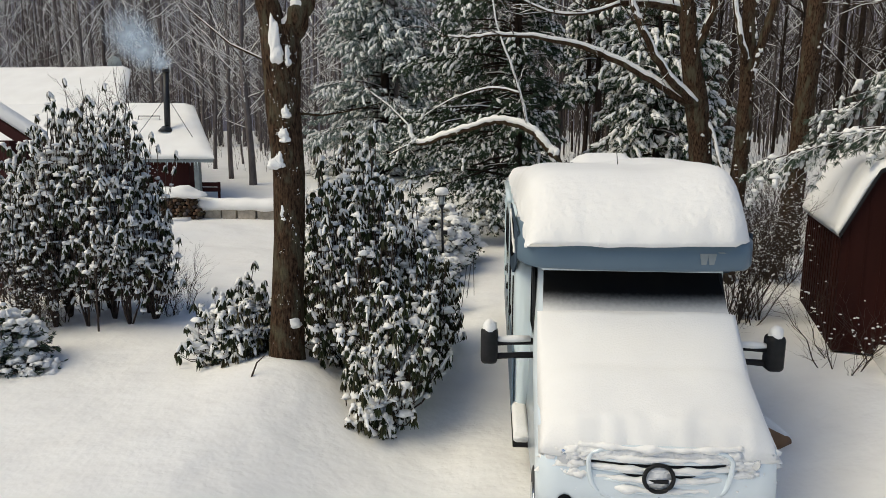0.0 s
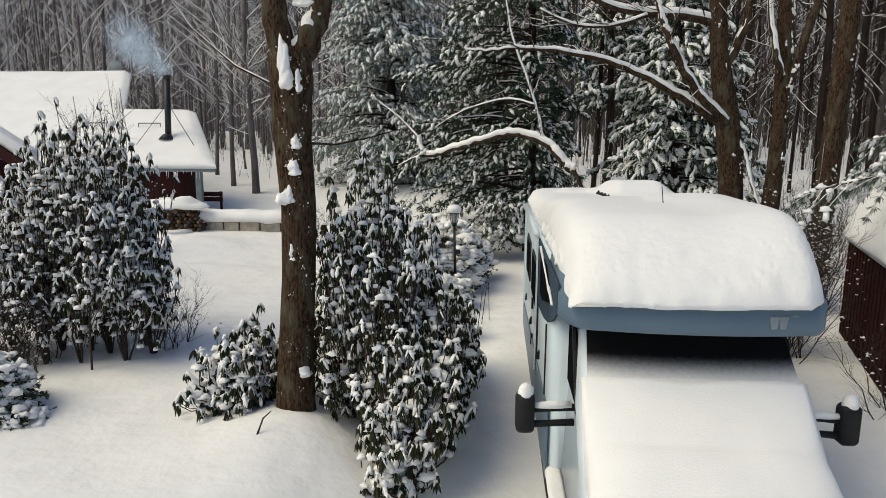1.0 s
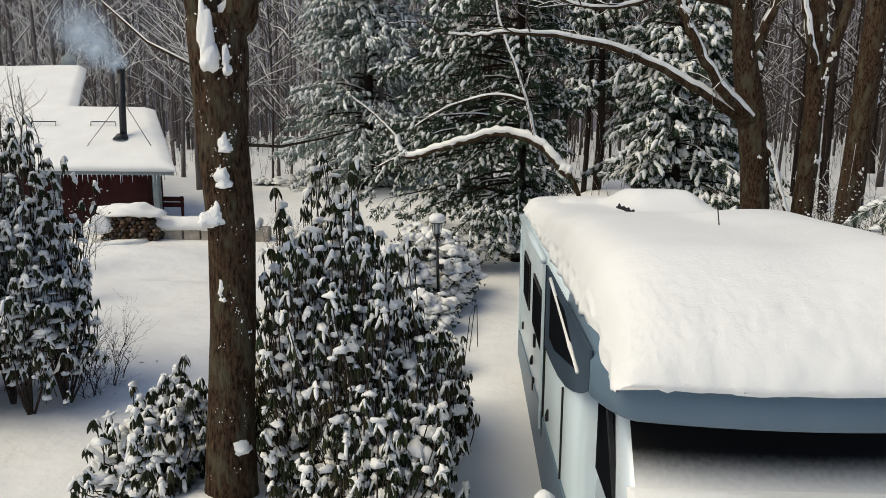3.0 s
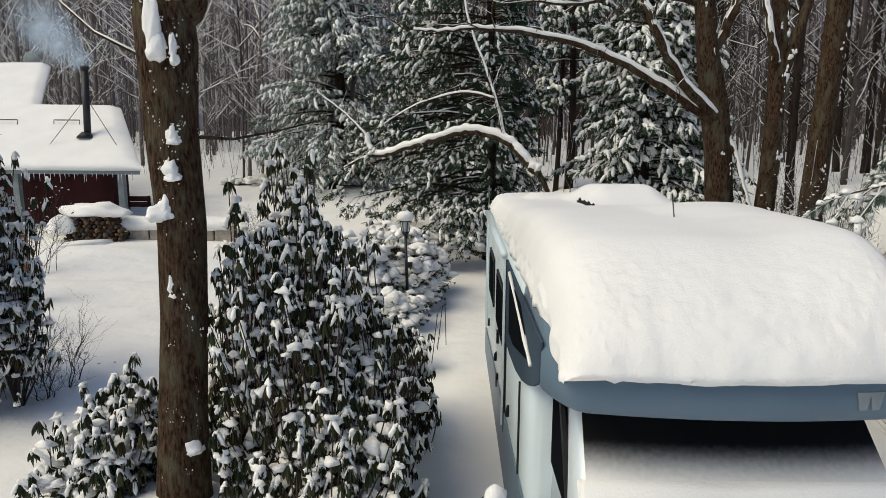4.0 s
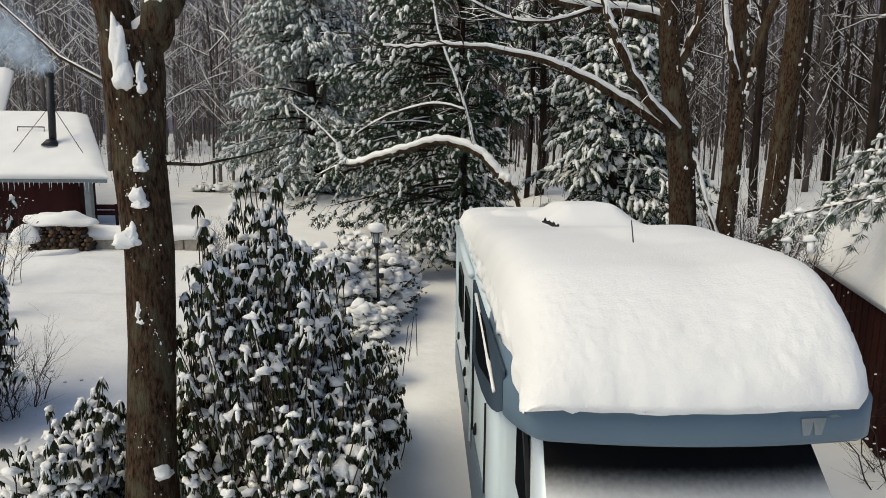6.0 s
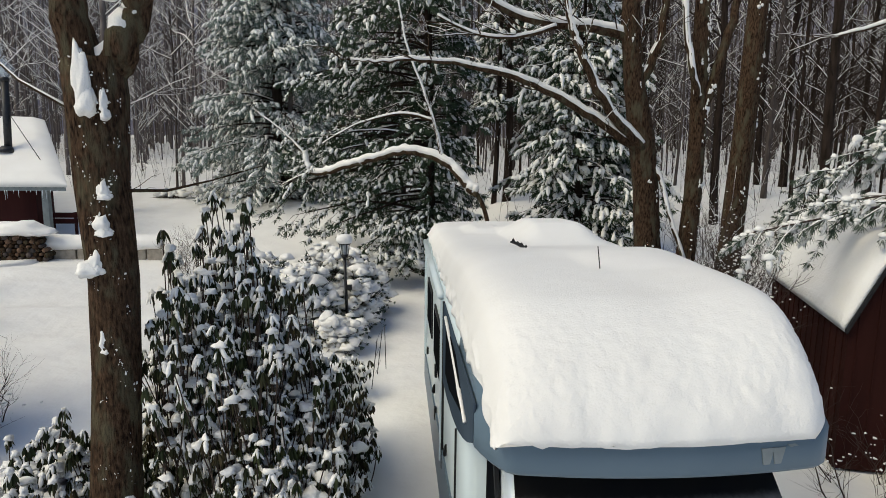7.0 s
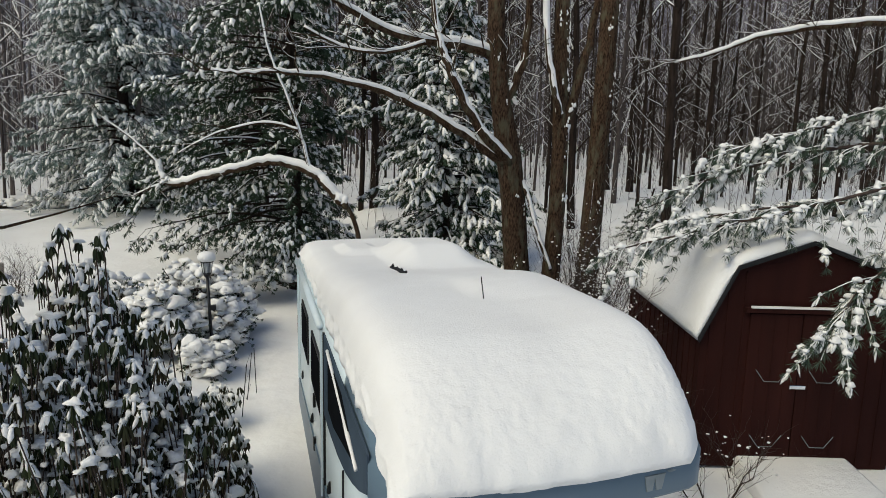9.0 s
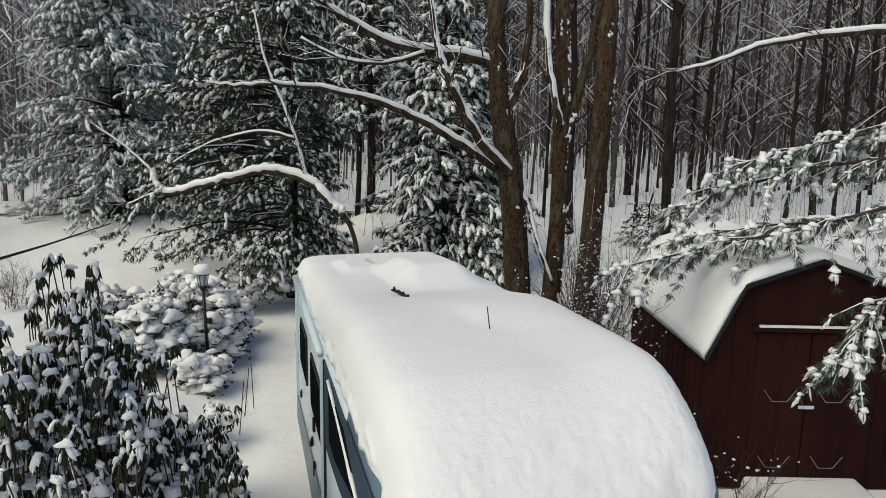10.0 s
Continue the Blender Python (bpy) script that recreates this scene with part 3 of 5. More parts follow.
# ---- tool shed ----
def build_shed():
    ang = -16.3
    shed = thing("garden_shed", "dark red gambrel shed with double doors under snow", "shed", (5.37, 9.75, 0.62), ang)
    W, D = 2.50, 3.2
    ev, kx, kz, pk = 1.80, 0.40, 2.60, 2.90
    prof = [(0, 0), (W, 0), (W, ev), (W - kx, kz), (W / 2, pk), (kx, kz), (0, ev)]

    def slab(b, poly, y0, y1):
        n = len(poly)
        b.add([(x, y0, z) for x, z in poly] + [(x, y1, z) for x, z in poly],
              [tuple(range(n)), tuple(range(n, 2 * n))[::-1]] + [(i, n + i, n + (i + 1) % n, (i + 1) % n) for i in range(n)])
    b = Build()
    slab(b, prof, 0.0, D)
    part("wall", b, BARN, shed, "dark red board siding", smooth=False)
    # battens on the front and the side
    x = 0.10
    while x < W:
        if not 0.52 < x < 1.92:
            b = Build()
            top = ev + (kz - ev) * min(1, min(x, W - x) / kx)
            b.box((x - 0.008, -0.012, 0.05), (x + 0.008, 0.004, top - 0.06))
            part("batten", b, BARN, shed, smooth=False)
        x += 0.20
    for i in range(15):
        b = Build()
        b.box((-0.012, 0.12 + 0.21 * i, 0.05), (0.004, 0.14 + 0.21 * i, ev - 0.05))
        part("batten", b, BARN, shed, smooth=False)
    # doors
    for sx, x0, x1 in ((-1, 0.58, 1.22), (1, 1.235, 1.88)):
        b = Build()
        b.box((x0, -0.03, 0.16), (x1, 0.0, 2.02))
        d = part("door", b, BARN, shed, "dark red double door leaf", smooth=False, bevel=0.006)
        for i in range(3):
            b = Build()
            xx = x0 + 0.14 + 0.17 * i
            b.box((xx - 0.006, -0.036, 0.18), (xx + 0.006, -0.028, 2.0))
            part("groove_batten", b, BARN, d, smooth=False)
        for z in (1.16, 0.30):
            b = Build()
            c = (x0 + x1) / 2
            b.tube([(c - 0.20, -0.045, z + 0.15), (c - 0.09, -0.05, z), (c + 0.09, -0.05, z), (c + 0.20, -0.045, z + 0.15)], [0.005] * 4, 6)
            part("brace", b, TRIM_GREY, d, "thin grey raised brace", smooth=False)
    b = Build()
    b.box((1.13, -0.06, 1.07), (1.33, -0.03, 1.12))
    part("latch", b, CHROME, shed, "metal door latch", smooth=False, bevel=0.008)
    b = Build()
    b.box((0.50, -0.07, 2.04), (1.96, 0.0, 2.10))
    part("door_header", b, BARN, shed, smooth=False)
    # roof boards
    b = Build()
    th = 0.05
    roof_line = [(-0.06, ev - 0.10), (kx - 0.04, kz + 0.02), (W / 2, pk + 0.04), (W - kx + 0.04, kz + 0.02), (W + 0.06, ev - 0.10)]
    poly = roof_line + [(x * 0.985 + W * 0.0075, z - th) for x, z in roof_line[::-1]]
    slab(b, poly, -0.08, D + 0.08)
    part("roof", b, BLACK, shed, "dark shingle roof edge", smooth=False)
    # snow on the roof
    b = Build()
    rings = []
    n = 40
    for j in range(31):
        y = -0.05 + (D + 0.15) * j / 30
        row = []
        for i in range(n + 1):
            t = i / n * 4
            s = min(3, int(t))
            f = t - s
            (xa, za), (xb, zb) = roof_line[s], roof_line[s + 1]
            h = 0.13 * (1 - 0.3 * abs(i / n * 2 - 1) ** 8) * (0.85 + 0.3 * noise.noise((i * 0.2, y * 1.5, 2)))
            if j in (0, 30):
                h *= 0.5
            nx = -0.6 if i / n < 0.25 else (0.6 if i / n > 0.75 else 0)
            row.append((xa + (xb - xa) * f + nx * h, y, za + (zb - za) * f + h))
        for i in range(n, -1, -2):
            t = i / n * 4
            s = min(3, int(t))
            (xa, za), (xb, zb) = roof_line[s], roof_line[s + 1]
            row.append((xa + (xb - xa) * (t - s), y, za + (zb - za) * (t - s) - 0.03))
        rings.append(row)
    b.loft(rings)
    o = solid("shed_roof_snow", b, SNOW, "thick snow lying on the shed roof", "snow")
    o.matrix_basis = pose(5.37, 9.75, 0.62, 0, 0, ang)
    b = Build()
    b.box((0.56, -0.05, 2.10), (1.9, -0.085, 2.125))
    o = solid("header_snow", b, SNOW, "thin line of snow on the door header", "snow", smooth=False)
    o.matrix_basis = pose(5.37, 9.75, 0.62, 0, 0, ang)
    # ramp
    b = Build()
    b.add([(0.50, -1.3, -0.05), (2.0, -1.3, -0.05), (2.0, -0.02, -0.05), (0.50, -0.02, -0.05), (0.50, -1.3, 0.06), (2.0, -1.3, 0.06), (1.95, -0.02, 0.17), (0.56, -0.02, 0.17)],
          [(3, 2, 1, 0), (4, 5, 6, 7), (0, 1, 5, 4), (1, 2, 6, 5), (2, 3, 7, 6), (3, 0, 4, 7)])
    o = solid("shed_ramp", b, SNOW, "wooden shed ramp buried in smooth snow", "ramp", bevel=0.04)
    o.matrix_basis = pose(5.37, 9.75, 0.62, 0, 0, ang)


build_shed()


# ---- house ----
def build_house():
    house = thing("house", "low dark red house with snow roofs and stove pipe", "house", (-9.9, 24.0, 0.5))
    b = Build()
    b.box((-9.5, 0.9, -0.5), (-1.35, 2.0, 2.25))
    part("wall", b, HOUSE_RED, house, "dark red siding", smooth=False)
    b = Build()
    b.box((-16, 4.5, -0.5), (-9.5, 6.0, 4.2))
    part("upper_wall", b, HOUSE_RED, house, smooth=False)
    for x in (-0.75, -4.2):
        b = Build()
        b.box((x - 0.10, 0.25, -0.5), (x + 0.10, 0.45, 2.12))
        part("porch_post", b, TRIM_GREY, house, "weathered grey porch post", smooth=False, bevel=0.01)
    b = Build()
    b.add([(-16, 0.02, 2.12), (0.02, 0.02, 2.12), (-2.45, 3.9, 4.15), (-16, 3.9, 4.15), (-16, 0.02, 2.24), (0.02, 0.02, 2.24), (-2.45, 3.9, 4.27), (-16, 3.9, 4.27)],
          [(3, 2, 1, 0), (4, 5, 6, 7), (0, 1, 5, 4), (1, 2, 6, 5), (2, 3, 7, 6), (3, 0, 4, 7)])
    roof = part("roof", b, TRIM_GREY, house, "grey eave board under the roof", smooth=False)
    b = Build()
    b.add([(-18, 3.6, 4.0), (-5.3, 3.6, 4.0), (-7.0, 7.3, 5.95), (-18, 7.3, 5.95), (-18, 3.6, 4.1), (-5.3, 3.6, 4.1), (-7.0, 7.3, 6.05), (-18, 7.3, 6.05)],
          [(0, 1, 5, 4), (4, 5, 6, 7), (1, 2, 6, 5), (3, 0, 4, 7), (0, 3, 2, 1), (2, 3, 7, 6)])
    part("upper_roof", b, TRIM_GREY, house, smooth=False)
    b = Build()
    b.tube([(-2.45, 1.6, 2.9), (-2.35, 1.6, 5.55)], [0.115, 0.115], 14)
    pipe = part("stove_pipe", b, STOVE_BLACK, house, "tall black stove pipe with guy wires")
    b = Build()
    b.tube([(-2.355, 1.6, 5.5), (-2.35, 1.6, 5.62)], [0.14, 0.14], 14)
    part("cap", b, STOVE_BLACK, pipe)
    b = Build()
    b.tube([(-2.45, 1.50, 3.22), (-2.44, 1.55, 3.42)], [0.30, 0.16], 14)
    part("flashing", b, STOVE_BLACK, pipe)
    for x in (-3.6, -0.95):
        b = Build()
        b.tube([(-2.38, 1.6, 4.6), (x, 0.9, 2.75)], [0.012, 0.012], 4)
        part("guy_wire", b, STOVE_BLACK, pipe)
    for x0, x1 in ((-4.0, -3.1), (-6.2, -5.3)):
        b = Build()
        b.tube([(x0, 2.3, 3.52), (x0, 2.35, 3.86), (x1, 2.35, 3.86), (x1, 2.3, 3.52)], [0.02] * 4, 6)
        part("roof_rail", b, STOVE_BLACK, house, "dark skylight rail above the roof snow")
    # satellite dish behind the ridge
    b = Build()
    rings = []
    for i in range(6):
        r = 0.36 * i / 5
        rings.append([(-7.9 + r * math.cos(a * math.pi / 10), 7.6 + 0.5 * r * r, 6.45 + r * math.sin(a * math.pi / 10)) for a in range(20)])
    b.loft(rings, caps=False)
    b.tube([(-7.9, 7.7, 6.4), (-7.9, 7.8, 5.8)], [0.03, 0.03], 6)
    part("satellite_dish", b, TRIM_GREY, house, "grey satellite dish")
    rng = random.Random(3)
    for k in range(44):
        b = Build()
        x = -7.0 + 6.9 * (k + rng.uniform(-0.4, 0.4)) / 44
        l = rng.uniform(0.06, 0.30)
        b.tube([(x, 0.0, 2.14), (x, 0.0, 2.14 - l)], [0.012, 0.002], 5)
        part("icicle", b, ICE, house)
    # roof snow, two slopes
    for nm, corners, h in (("lower_roof_snow", ((-16, -0.05, 2.24), (0.10, -0.05, 2.24), (-2.40, 3.95, 4.28), (-16, 3.95, 4.28)), 0.26),
                           ("upper_roof_snow", ((-18, 3.5, 4.08), (-5.2, 3.5, 4.08), (-6.95, 7.4, 6.1), (-18, 7.4, 6.1)), 0.28)):
        b = Build()
        A, Bc, C, Dd = (Vector(c) for c in corners)
        n = 40
        rows = []
        for j in range(n + 1):
            t = j / n
            row = []
            for i in range(n + 1):
                s = 1 - (1 - i / n) ** 2
                p = A.lerp(Bc, s).lerp(Dd.lerp(C, s), t)
                e = min(1, min(t, 1.02 - t) * 14) ** 0.5 * min(1, (1.0 - s) * 30 + 0.12) ** 0.5
                p.z += h * e * (1 + 0.12 * noise.noise((p.x * 0.7, p.y * 0.9, 2)))
                row.append((p.x, p.y, p.z))
            rows.append([(A.lerp(Dd, t).x, A.lerp(Dd, t).y, A.lerp(Dd, t).z)] + row + [tuple(Bc.lerp(C, t))])
        b.loft(rows)
        o = solid(nm, b, SNOW_ROOF, "deep smooth snow on a house roof slope", "snow")
        o.matrix_basis = pose(-9.9, 24.0, 0.5)
    # wood stack with snow
    stack = thing("firewood_stack", "stack of split firewood capped with snow", "firewood", (-10.8, 22.6, ground_z(-10.8, 22.6) + 0.02))
    for r in range(7):
        for i in range(11):
            if abs(i - 5) > 5.3 - 0.06 * r * r:
                continue
            b = Build()
            q = rng.uniform(0.045, 0.09)
            x, z = (i - 5) * 0.165 + (r % 2) * 0.08 + rng.uniform(-0.02, 0.02), 0.08 + 0.125 * r + rng.uniform(-0.015, 0.015)
            b.tube([(x, rng.uniform(-0.04, 0.03), z), (x, 0.45, z)], [q, q], 7)
            part("log", b, (LOG_END, BARK, BARK_GREY, BARK)[(i * 3 + r * 5) % 4], stack)
    b = Build()
    b.blob((0, 0.2, 0.86), (1.02, 0.36, 0.34), 3, 0.22, rng)
    b.blob((-0.1, -0.75, -0.02), (1.3, 0.6, 0.14), 3, 0.25, rng)
    b.blob((-0.95, 0.15, 0.35), (0.45, 0.5, 0.4), 3, 0.2, rng)
    o = solid("wood_stack_snow", b, SNOW, "rounded snow cap over stacked firewood", "snow")
    o.matrix_basis = pose(-10.8, 22.6, ground_z(-10.8, 22.6) + 0.02)
    # low stone wall and drifts
    b = Build()
    wall = thing("stone_wall", "low tan stone wall with a thick snow cap", "wall", (-8.6, 23.0, ground_z(-8.6, 23.0) + 0.02))
    x = -1.3
    while x < 1.7:
        w = rng.uniform(0.5, 0.85)
        b = Build()
        b.box((x, rng.uniform(-0.05, 0.03), -0.05), (x + w - 0.05, 0.35, rng.uniform(0.34, 0.42)))
        part("stone", b, STONE, wall, smooth=False, bevel=0.03)
        x += w
    b = Build()
    b.loft([[(x, -0.10, 0.30 + 0.10 * noise.noise((x * 1.5, 4, 0))), (x, -0.14, 0.5 + 0.03 * noise.noise((x * 3, 0, 0))), (x, 0.15, 0.72 + 0.05 * noise.noise((x * 2, 1, 0))), (x, 0.45, 0.6), (x, 0.45, 0.47)] for x in [-1.5 + 0.1 * i for i in range(34)]])
    o = solid("stone_wall_snow", b, SNOW, "snow cap on the stone wall", "snow")
    o.matrix_basis = pose(-8.6, 23.0, ground_z(-8.6, 23.0) + 0.02)
    # bench rail behind the porch
    bench = thing("deck_bench", "dark red slatted bench beside the porch", "bench", (-10.95, 25.5, 1.15))
    for z in (0.26, 0.46):
        b = Build()
        b.box((-0.3, 0, z), (0.65, 0.05, z + 0.17))
        part("slat", b, HOUSE_RED, bench, smooth=False, bevel=0.01)
    for x in (-0.25, 0.52):
        b = Build()
        b.box((x, 0.05, -0.5), (x + 0.08, 0.12, 0.64))
        part("leg", b, HOUSE_RED, bench, smooth=False)
    # gate post with cap, beside the path
    gp = thing("wooden_post", "brown timber fence post with a snow cap", "post", (-8.55, 16.0, 0.75))
    b = Build()
    b.box((-0.06, -0.06, -0.3), (0.06, 0.06, 1.18))
    part("post", b, WOOD, gp, smooth=False, bevel=0.008)
    for z in (0.22, 1.06):
        b = Build()
        b.box((-1.6, -0.02, z), (-0.06, 0.02, z + 0.12))
        part("rail", b, WOOD, gp, smooth=False)
    b = Build()
    b.loft([[(x, 16.0 + y_, z_) for y_, _o, z_ in rounded_section(0, 0.17 - 0.03 * (x > -8.5), 1.93, 2.16 - 0.02 * (x > -8.5), 0.09, cx=0)] for x in (-10.3, -9.5, -9.0, -8.5, -8.40)], caps=True)
    solid("post_snow", b, SNOW, "round snow cap on a fence post", "snow")

    barrel = thing("compost_barrel", "dark round barrel with a snow cap in the field", "barrel", (-5.2, 31.6, 1.45))
    b = Build()
    b.tube([(0, 0, -0.1), (0, 0, 0.35), (0, 0, 0.75)], [0.30, 0.34, 0.28], 16)
    part("drum", b, BLACK, barrel)
    b = Build()
    b.blob((-5.2, 31.6, 2.18), (0.27, 0.27, 0.22), 2, 0.2, rng)
    solid("barrel_snow", b, SNOW, "snow cap on the barrel", "snow")
    # neighbouring outbuilding, roof edge only just in view
    hut = thing("outbuilding", "small outbuilding with dark red fascia and snowy roof", "building", (-9.95, 11.7, 0.75))
    b = Build()
    b.box((-1.6, 0.4, -0.3), (1.3, 1.1, 2.8))
    part("wall", b, HOUSE_RED, hut, smooth=False)
    b = Build()
    b.add([(0.6, 0, 3.71), (2.1, 0, 2.75), (2.1, 0.35, 2.75), (0.6, 0.35, 3.71), (0.6, 0, 3.51), (2.1, 0, 2.55), (2.1, 0.35, 2.55), (0.6, 0.35, 3.51)],
          [(0, 3, 2, 1), (4, 5, 6, 7), (0, 1, 5, 4), (1, 2, 6, 5), (2, 3, 7, 6), (3, 0, 4, 7)])
    part("roof", b, HOUSE_RED, hut, "dark red roof fascia", smooth=False)
    b = Build()
    b.add([(0.6, 0.05, 3.96), (2.15, 0.05, 2.97), (2.15, 0.35, 2.97), (0.6, 0.35, 3.96), (0.6, 0.05, 3.71), (2.1, 0.05, 2.75), (2.1, 0.35, 2.75), (0.6, 0.35, 3.71)],
          [(0, 3, 2, 1), (4, 5, 6, 7), (0, 1, 5, 4), (1, 2, 6, 5), (2, 3, 7, 6), (3, 0, 4, 7)])
    o = solid("outbuilding_snow", b, SNOW, "snow on an outbuilding roof", "snow", bevel=0.07)
    o.matrix_basis = pose(-9.95, 11.7, 0.75)


build_house()


# ---- trees ----
def limb(wood, snow, pts, r0, r1, sides=6, thick=0.02, rng=random):
    if r0 > 0.03:
        pts = rough_path(pts, r0, rng)
    n = len(pts) - 1
    rad = taper(r0, r1, n)
    wood.tube(pts, rad, sides)
    if snow is not None and thick:
        ridge(snow, pts, rad, thick, 5 if r0 > 0.03 else 4, rng)


def twigs(wood, snow, pts, length, count, rng, r=0.008, level=1, thick=0.012, up=0.35):
    for _ in range(count):
        i = rng.randrange(1, len(pts))
        p = Vector(pts[i - 1]).lerp(Vector(pts[i]), rng.random())
        d = (Vector(pts[-1]) - Vector(pts[0])).normalized()
        d = (d * 0.7 + Vector((rng.uniform(-1, 1), rng.uniform(-1, 1), rng.uniform(-0.3, 1) * up * 2))).normalized()
        l = length * rng.uniform(0.5, 1.1)
        q = wiggle(p, p + d * l, 3, l * 0.06, rng)
        limb(wood, snow if rng.random() < 0.45 else None, q, r, r * 0.35, 3 if r < 0.0075 else 4, thick * 0.3, rng)
        if level > 0:
            twigs(wood, snow, q, length * 0.55, 3, rng, r * 0.55, level - 1, thick * 0.8, up)


def snow_patches(snow, pts, radii, count, rng, side=(0.4, -0.9), size=0.05):
    """Wet snow stuck on the weather side of a trunk."""
    k, a = 0.5, 0.0
    for c in range(count):
        if c % 5 == 0:
            k = rng.random() * (len(pts) - 1.001)
            a = math.atan2(side[1], side[0]) + rng.gauss(0, 0.7)
        k = min(len(pts) - 1.001, max(0.0, k + rng.gauss(0, 0.05)))
        a += rng.gauss(0, 0.12)
        i = int(k)
        p = Vector(pts[i]).lerp(Vector(pts[i + 1]), k - i)
        r = radii[i] + (radii[i + 1] - radii[i]) * (k - i)
        s = size * rng.uniform(0.15, 0.8) * (1 if rng.random() < 0.9 else 1.8)
        snow.blob((p.x + math.cos(a) * r * 0.99, p.y + math.sin(a) * r * 0.99, p.z), (s * 0.45, s * 0.45, s), 1, 0.6, rng)


def build_maple():
    rng = random.Random(21)
    tree = thing("maple_tree", "brown-barked forked maple with wet snow on its trunk", "tree", (0, 0, 0))
    pts = [(-2.24, 8.35, 0.3), (-2.23, 8.36, 0.85), (-2.20, 8.38, 1.6), (-2.15, 8.40, 2.4), (-2.14, 8.45, 3.2), (-2.20, 8.5, 4.0), (-2.20, 8.52, 4.7), (-2.22, 8.52, 5.0)]
    rad = [0.30, 0.235, 0.205, 0.195, 0.20, 0.215, 0.245, 0.24]
    w, s = Build(), Build()
    w.tube(pts, rad, 20)
    snow_patches(s, pts[1:], rad[1:], 190, rng, (0.3, -0.95), 0.017)
    limb(w, s, [(-2.25, 8.5, 4.8), (-2.36, 8.5, 5.3), (-2.45, 8.5, 6.2), (-2.6, 8.4, 8.5)], 0.17, 0.09, 14, 0.0)
    limb(w, s, [(-2.15, 8.52, 4.75), (-1.98, 8.52, 5.15), (-1.80, 8.55, 5.7), (-1.5, 8.6, 8)], 0.16, 0.08, 14, 0.03)
    part("trunk", w, BARK, tree, "furrowed brown bark trunk forking overhead")
    for x, z, rx, rz in ((-2.20, 4.78, 0.085, 0.30), (-2.05, 4.62, 0.035, 0.14), (-2.10, 3.95, 0.06, 0.08), (-2.13, 3.67, 0.075, 0.10), (-2.20, 3.36, 0.075, 0.10), (-2.17, 2.71, 0.06, 0.12), (-2.0, 5.5, 0.12, 0.12)):
        yf = 8.262 + 0.5 * (x + 2.17) ** 2
        s.blob((x, yf, z), (rx * 0.75, 0.04, rz), 3, 0.3, rng, 0.0)
        s.blob((x + 0.2 * rx, yf, z - 0.55 * rz), (rx * 0.9, 0.05, rz * 0.55), 3, 0.3, rng, 0.0)
        for _ in range(9):
            k, a = rng.uniform(0.004, 0.011), rng.uniform(0, 6.28)
            s.blob((x + math.cos(a) * rx * rng.uniform(0.8, 1.5), yf + 0.012, z + math.sin(a) * rz * rng.uniform(0.8, 1.5)), (k, 0.012, k * 1.4), 1, 0.5, rng, 0.0)
    for x, z in ((-2.26, 3.30), (-2.08, 1.26)):
        s.blob((x, 8.25, z), (0.09, 0.08, 0.09), 3, 0.4, rng)
    part("stuck_snow", s, SNOW, tree, "wet snow plastered on bark", kind="stuff")
    w, s = Build(), Build()
    q = [(-2.0, 8.45, 3.95), (-1.75, 8.7, 3.93), (-1.45, 9.0, 4.0), (-1.05, 9.3, 4.12)]
    limb(w, None, q, 0.016, 0.005, 6)
    twigs(w, None, q, 0.35, 4, rng, 0.004, 0)
    q = [(-2.4, 8.5, 4.6), (-3.0, 8.9, 4.85), (-3.7, 9.3, 5.35), (-4.2, 9.6, 5.9)]
    limb(w, s, q, 0.017, 0.005, 6, 0.003, rng)
    twigs(w, None, q, 0.6, 6, rng, 0.005, 1)
    part("low_branch", w, BARK, tree)
    part("branch_snow", s, SNOW, tree, kind="stuff")


build_maple()


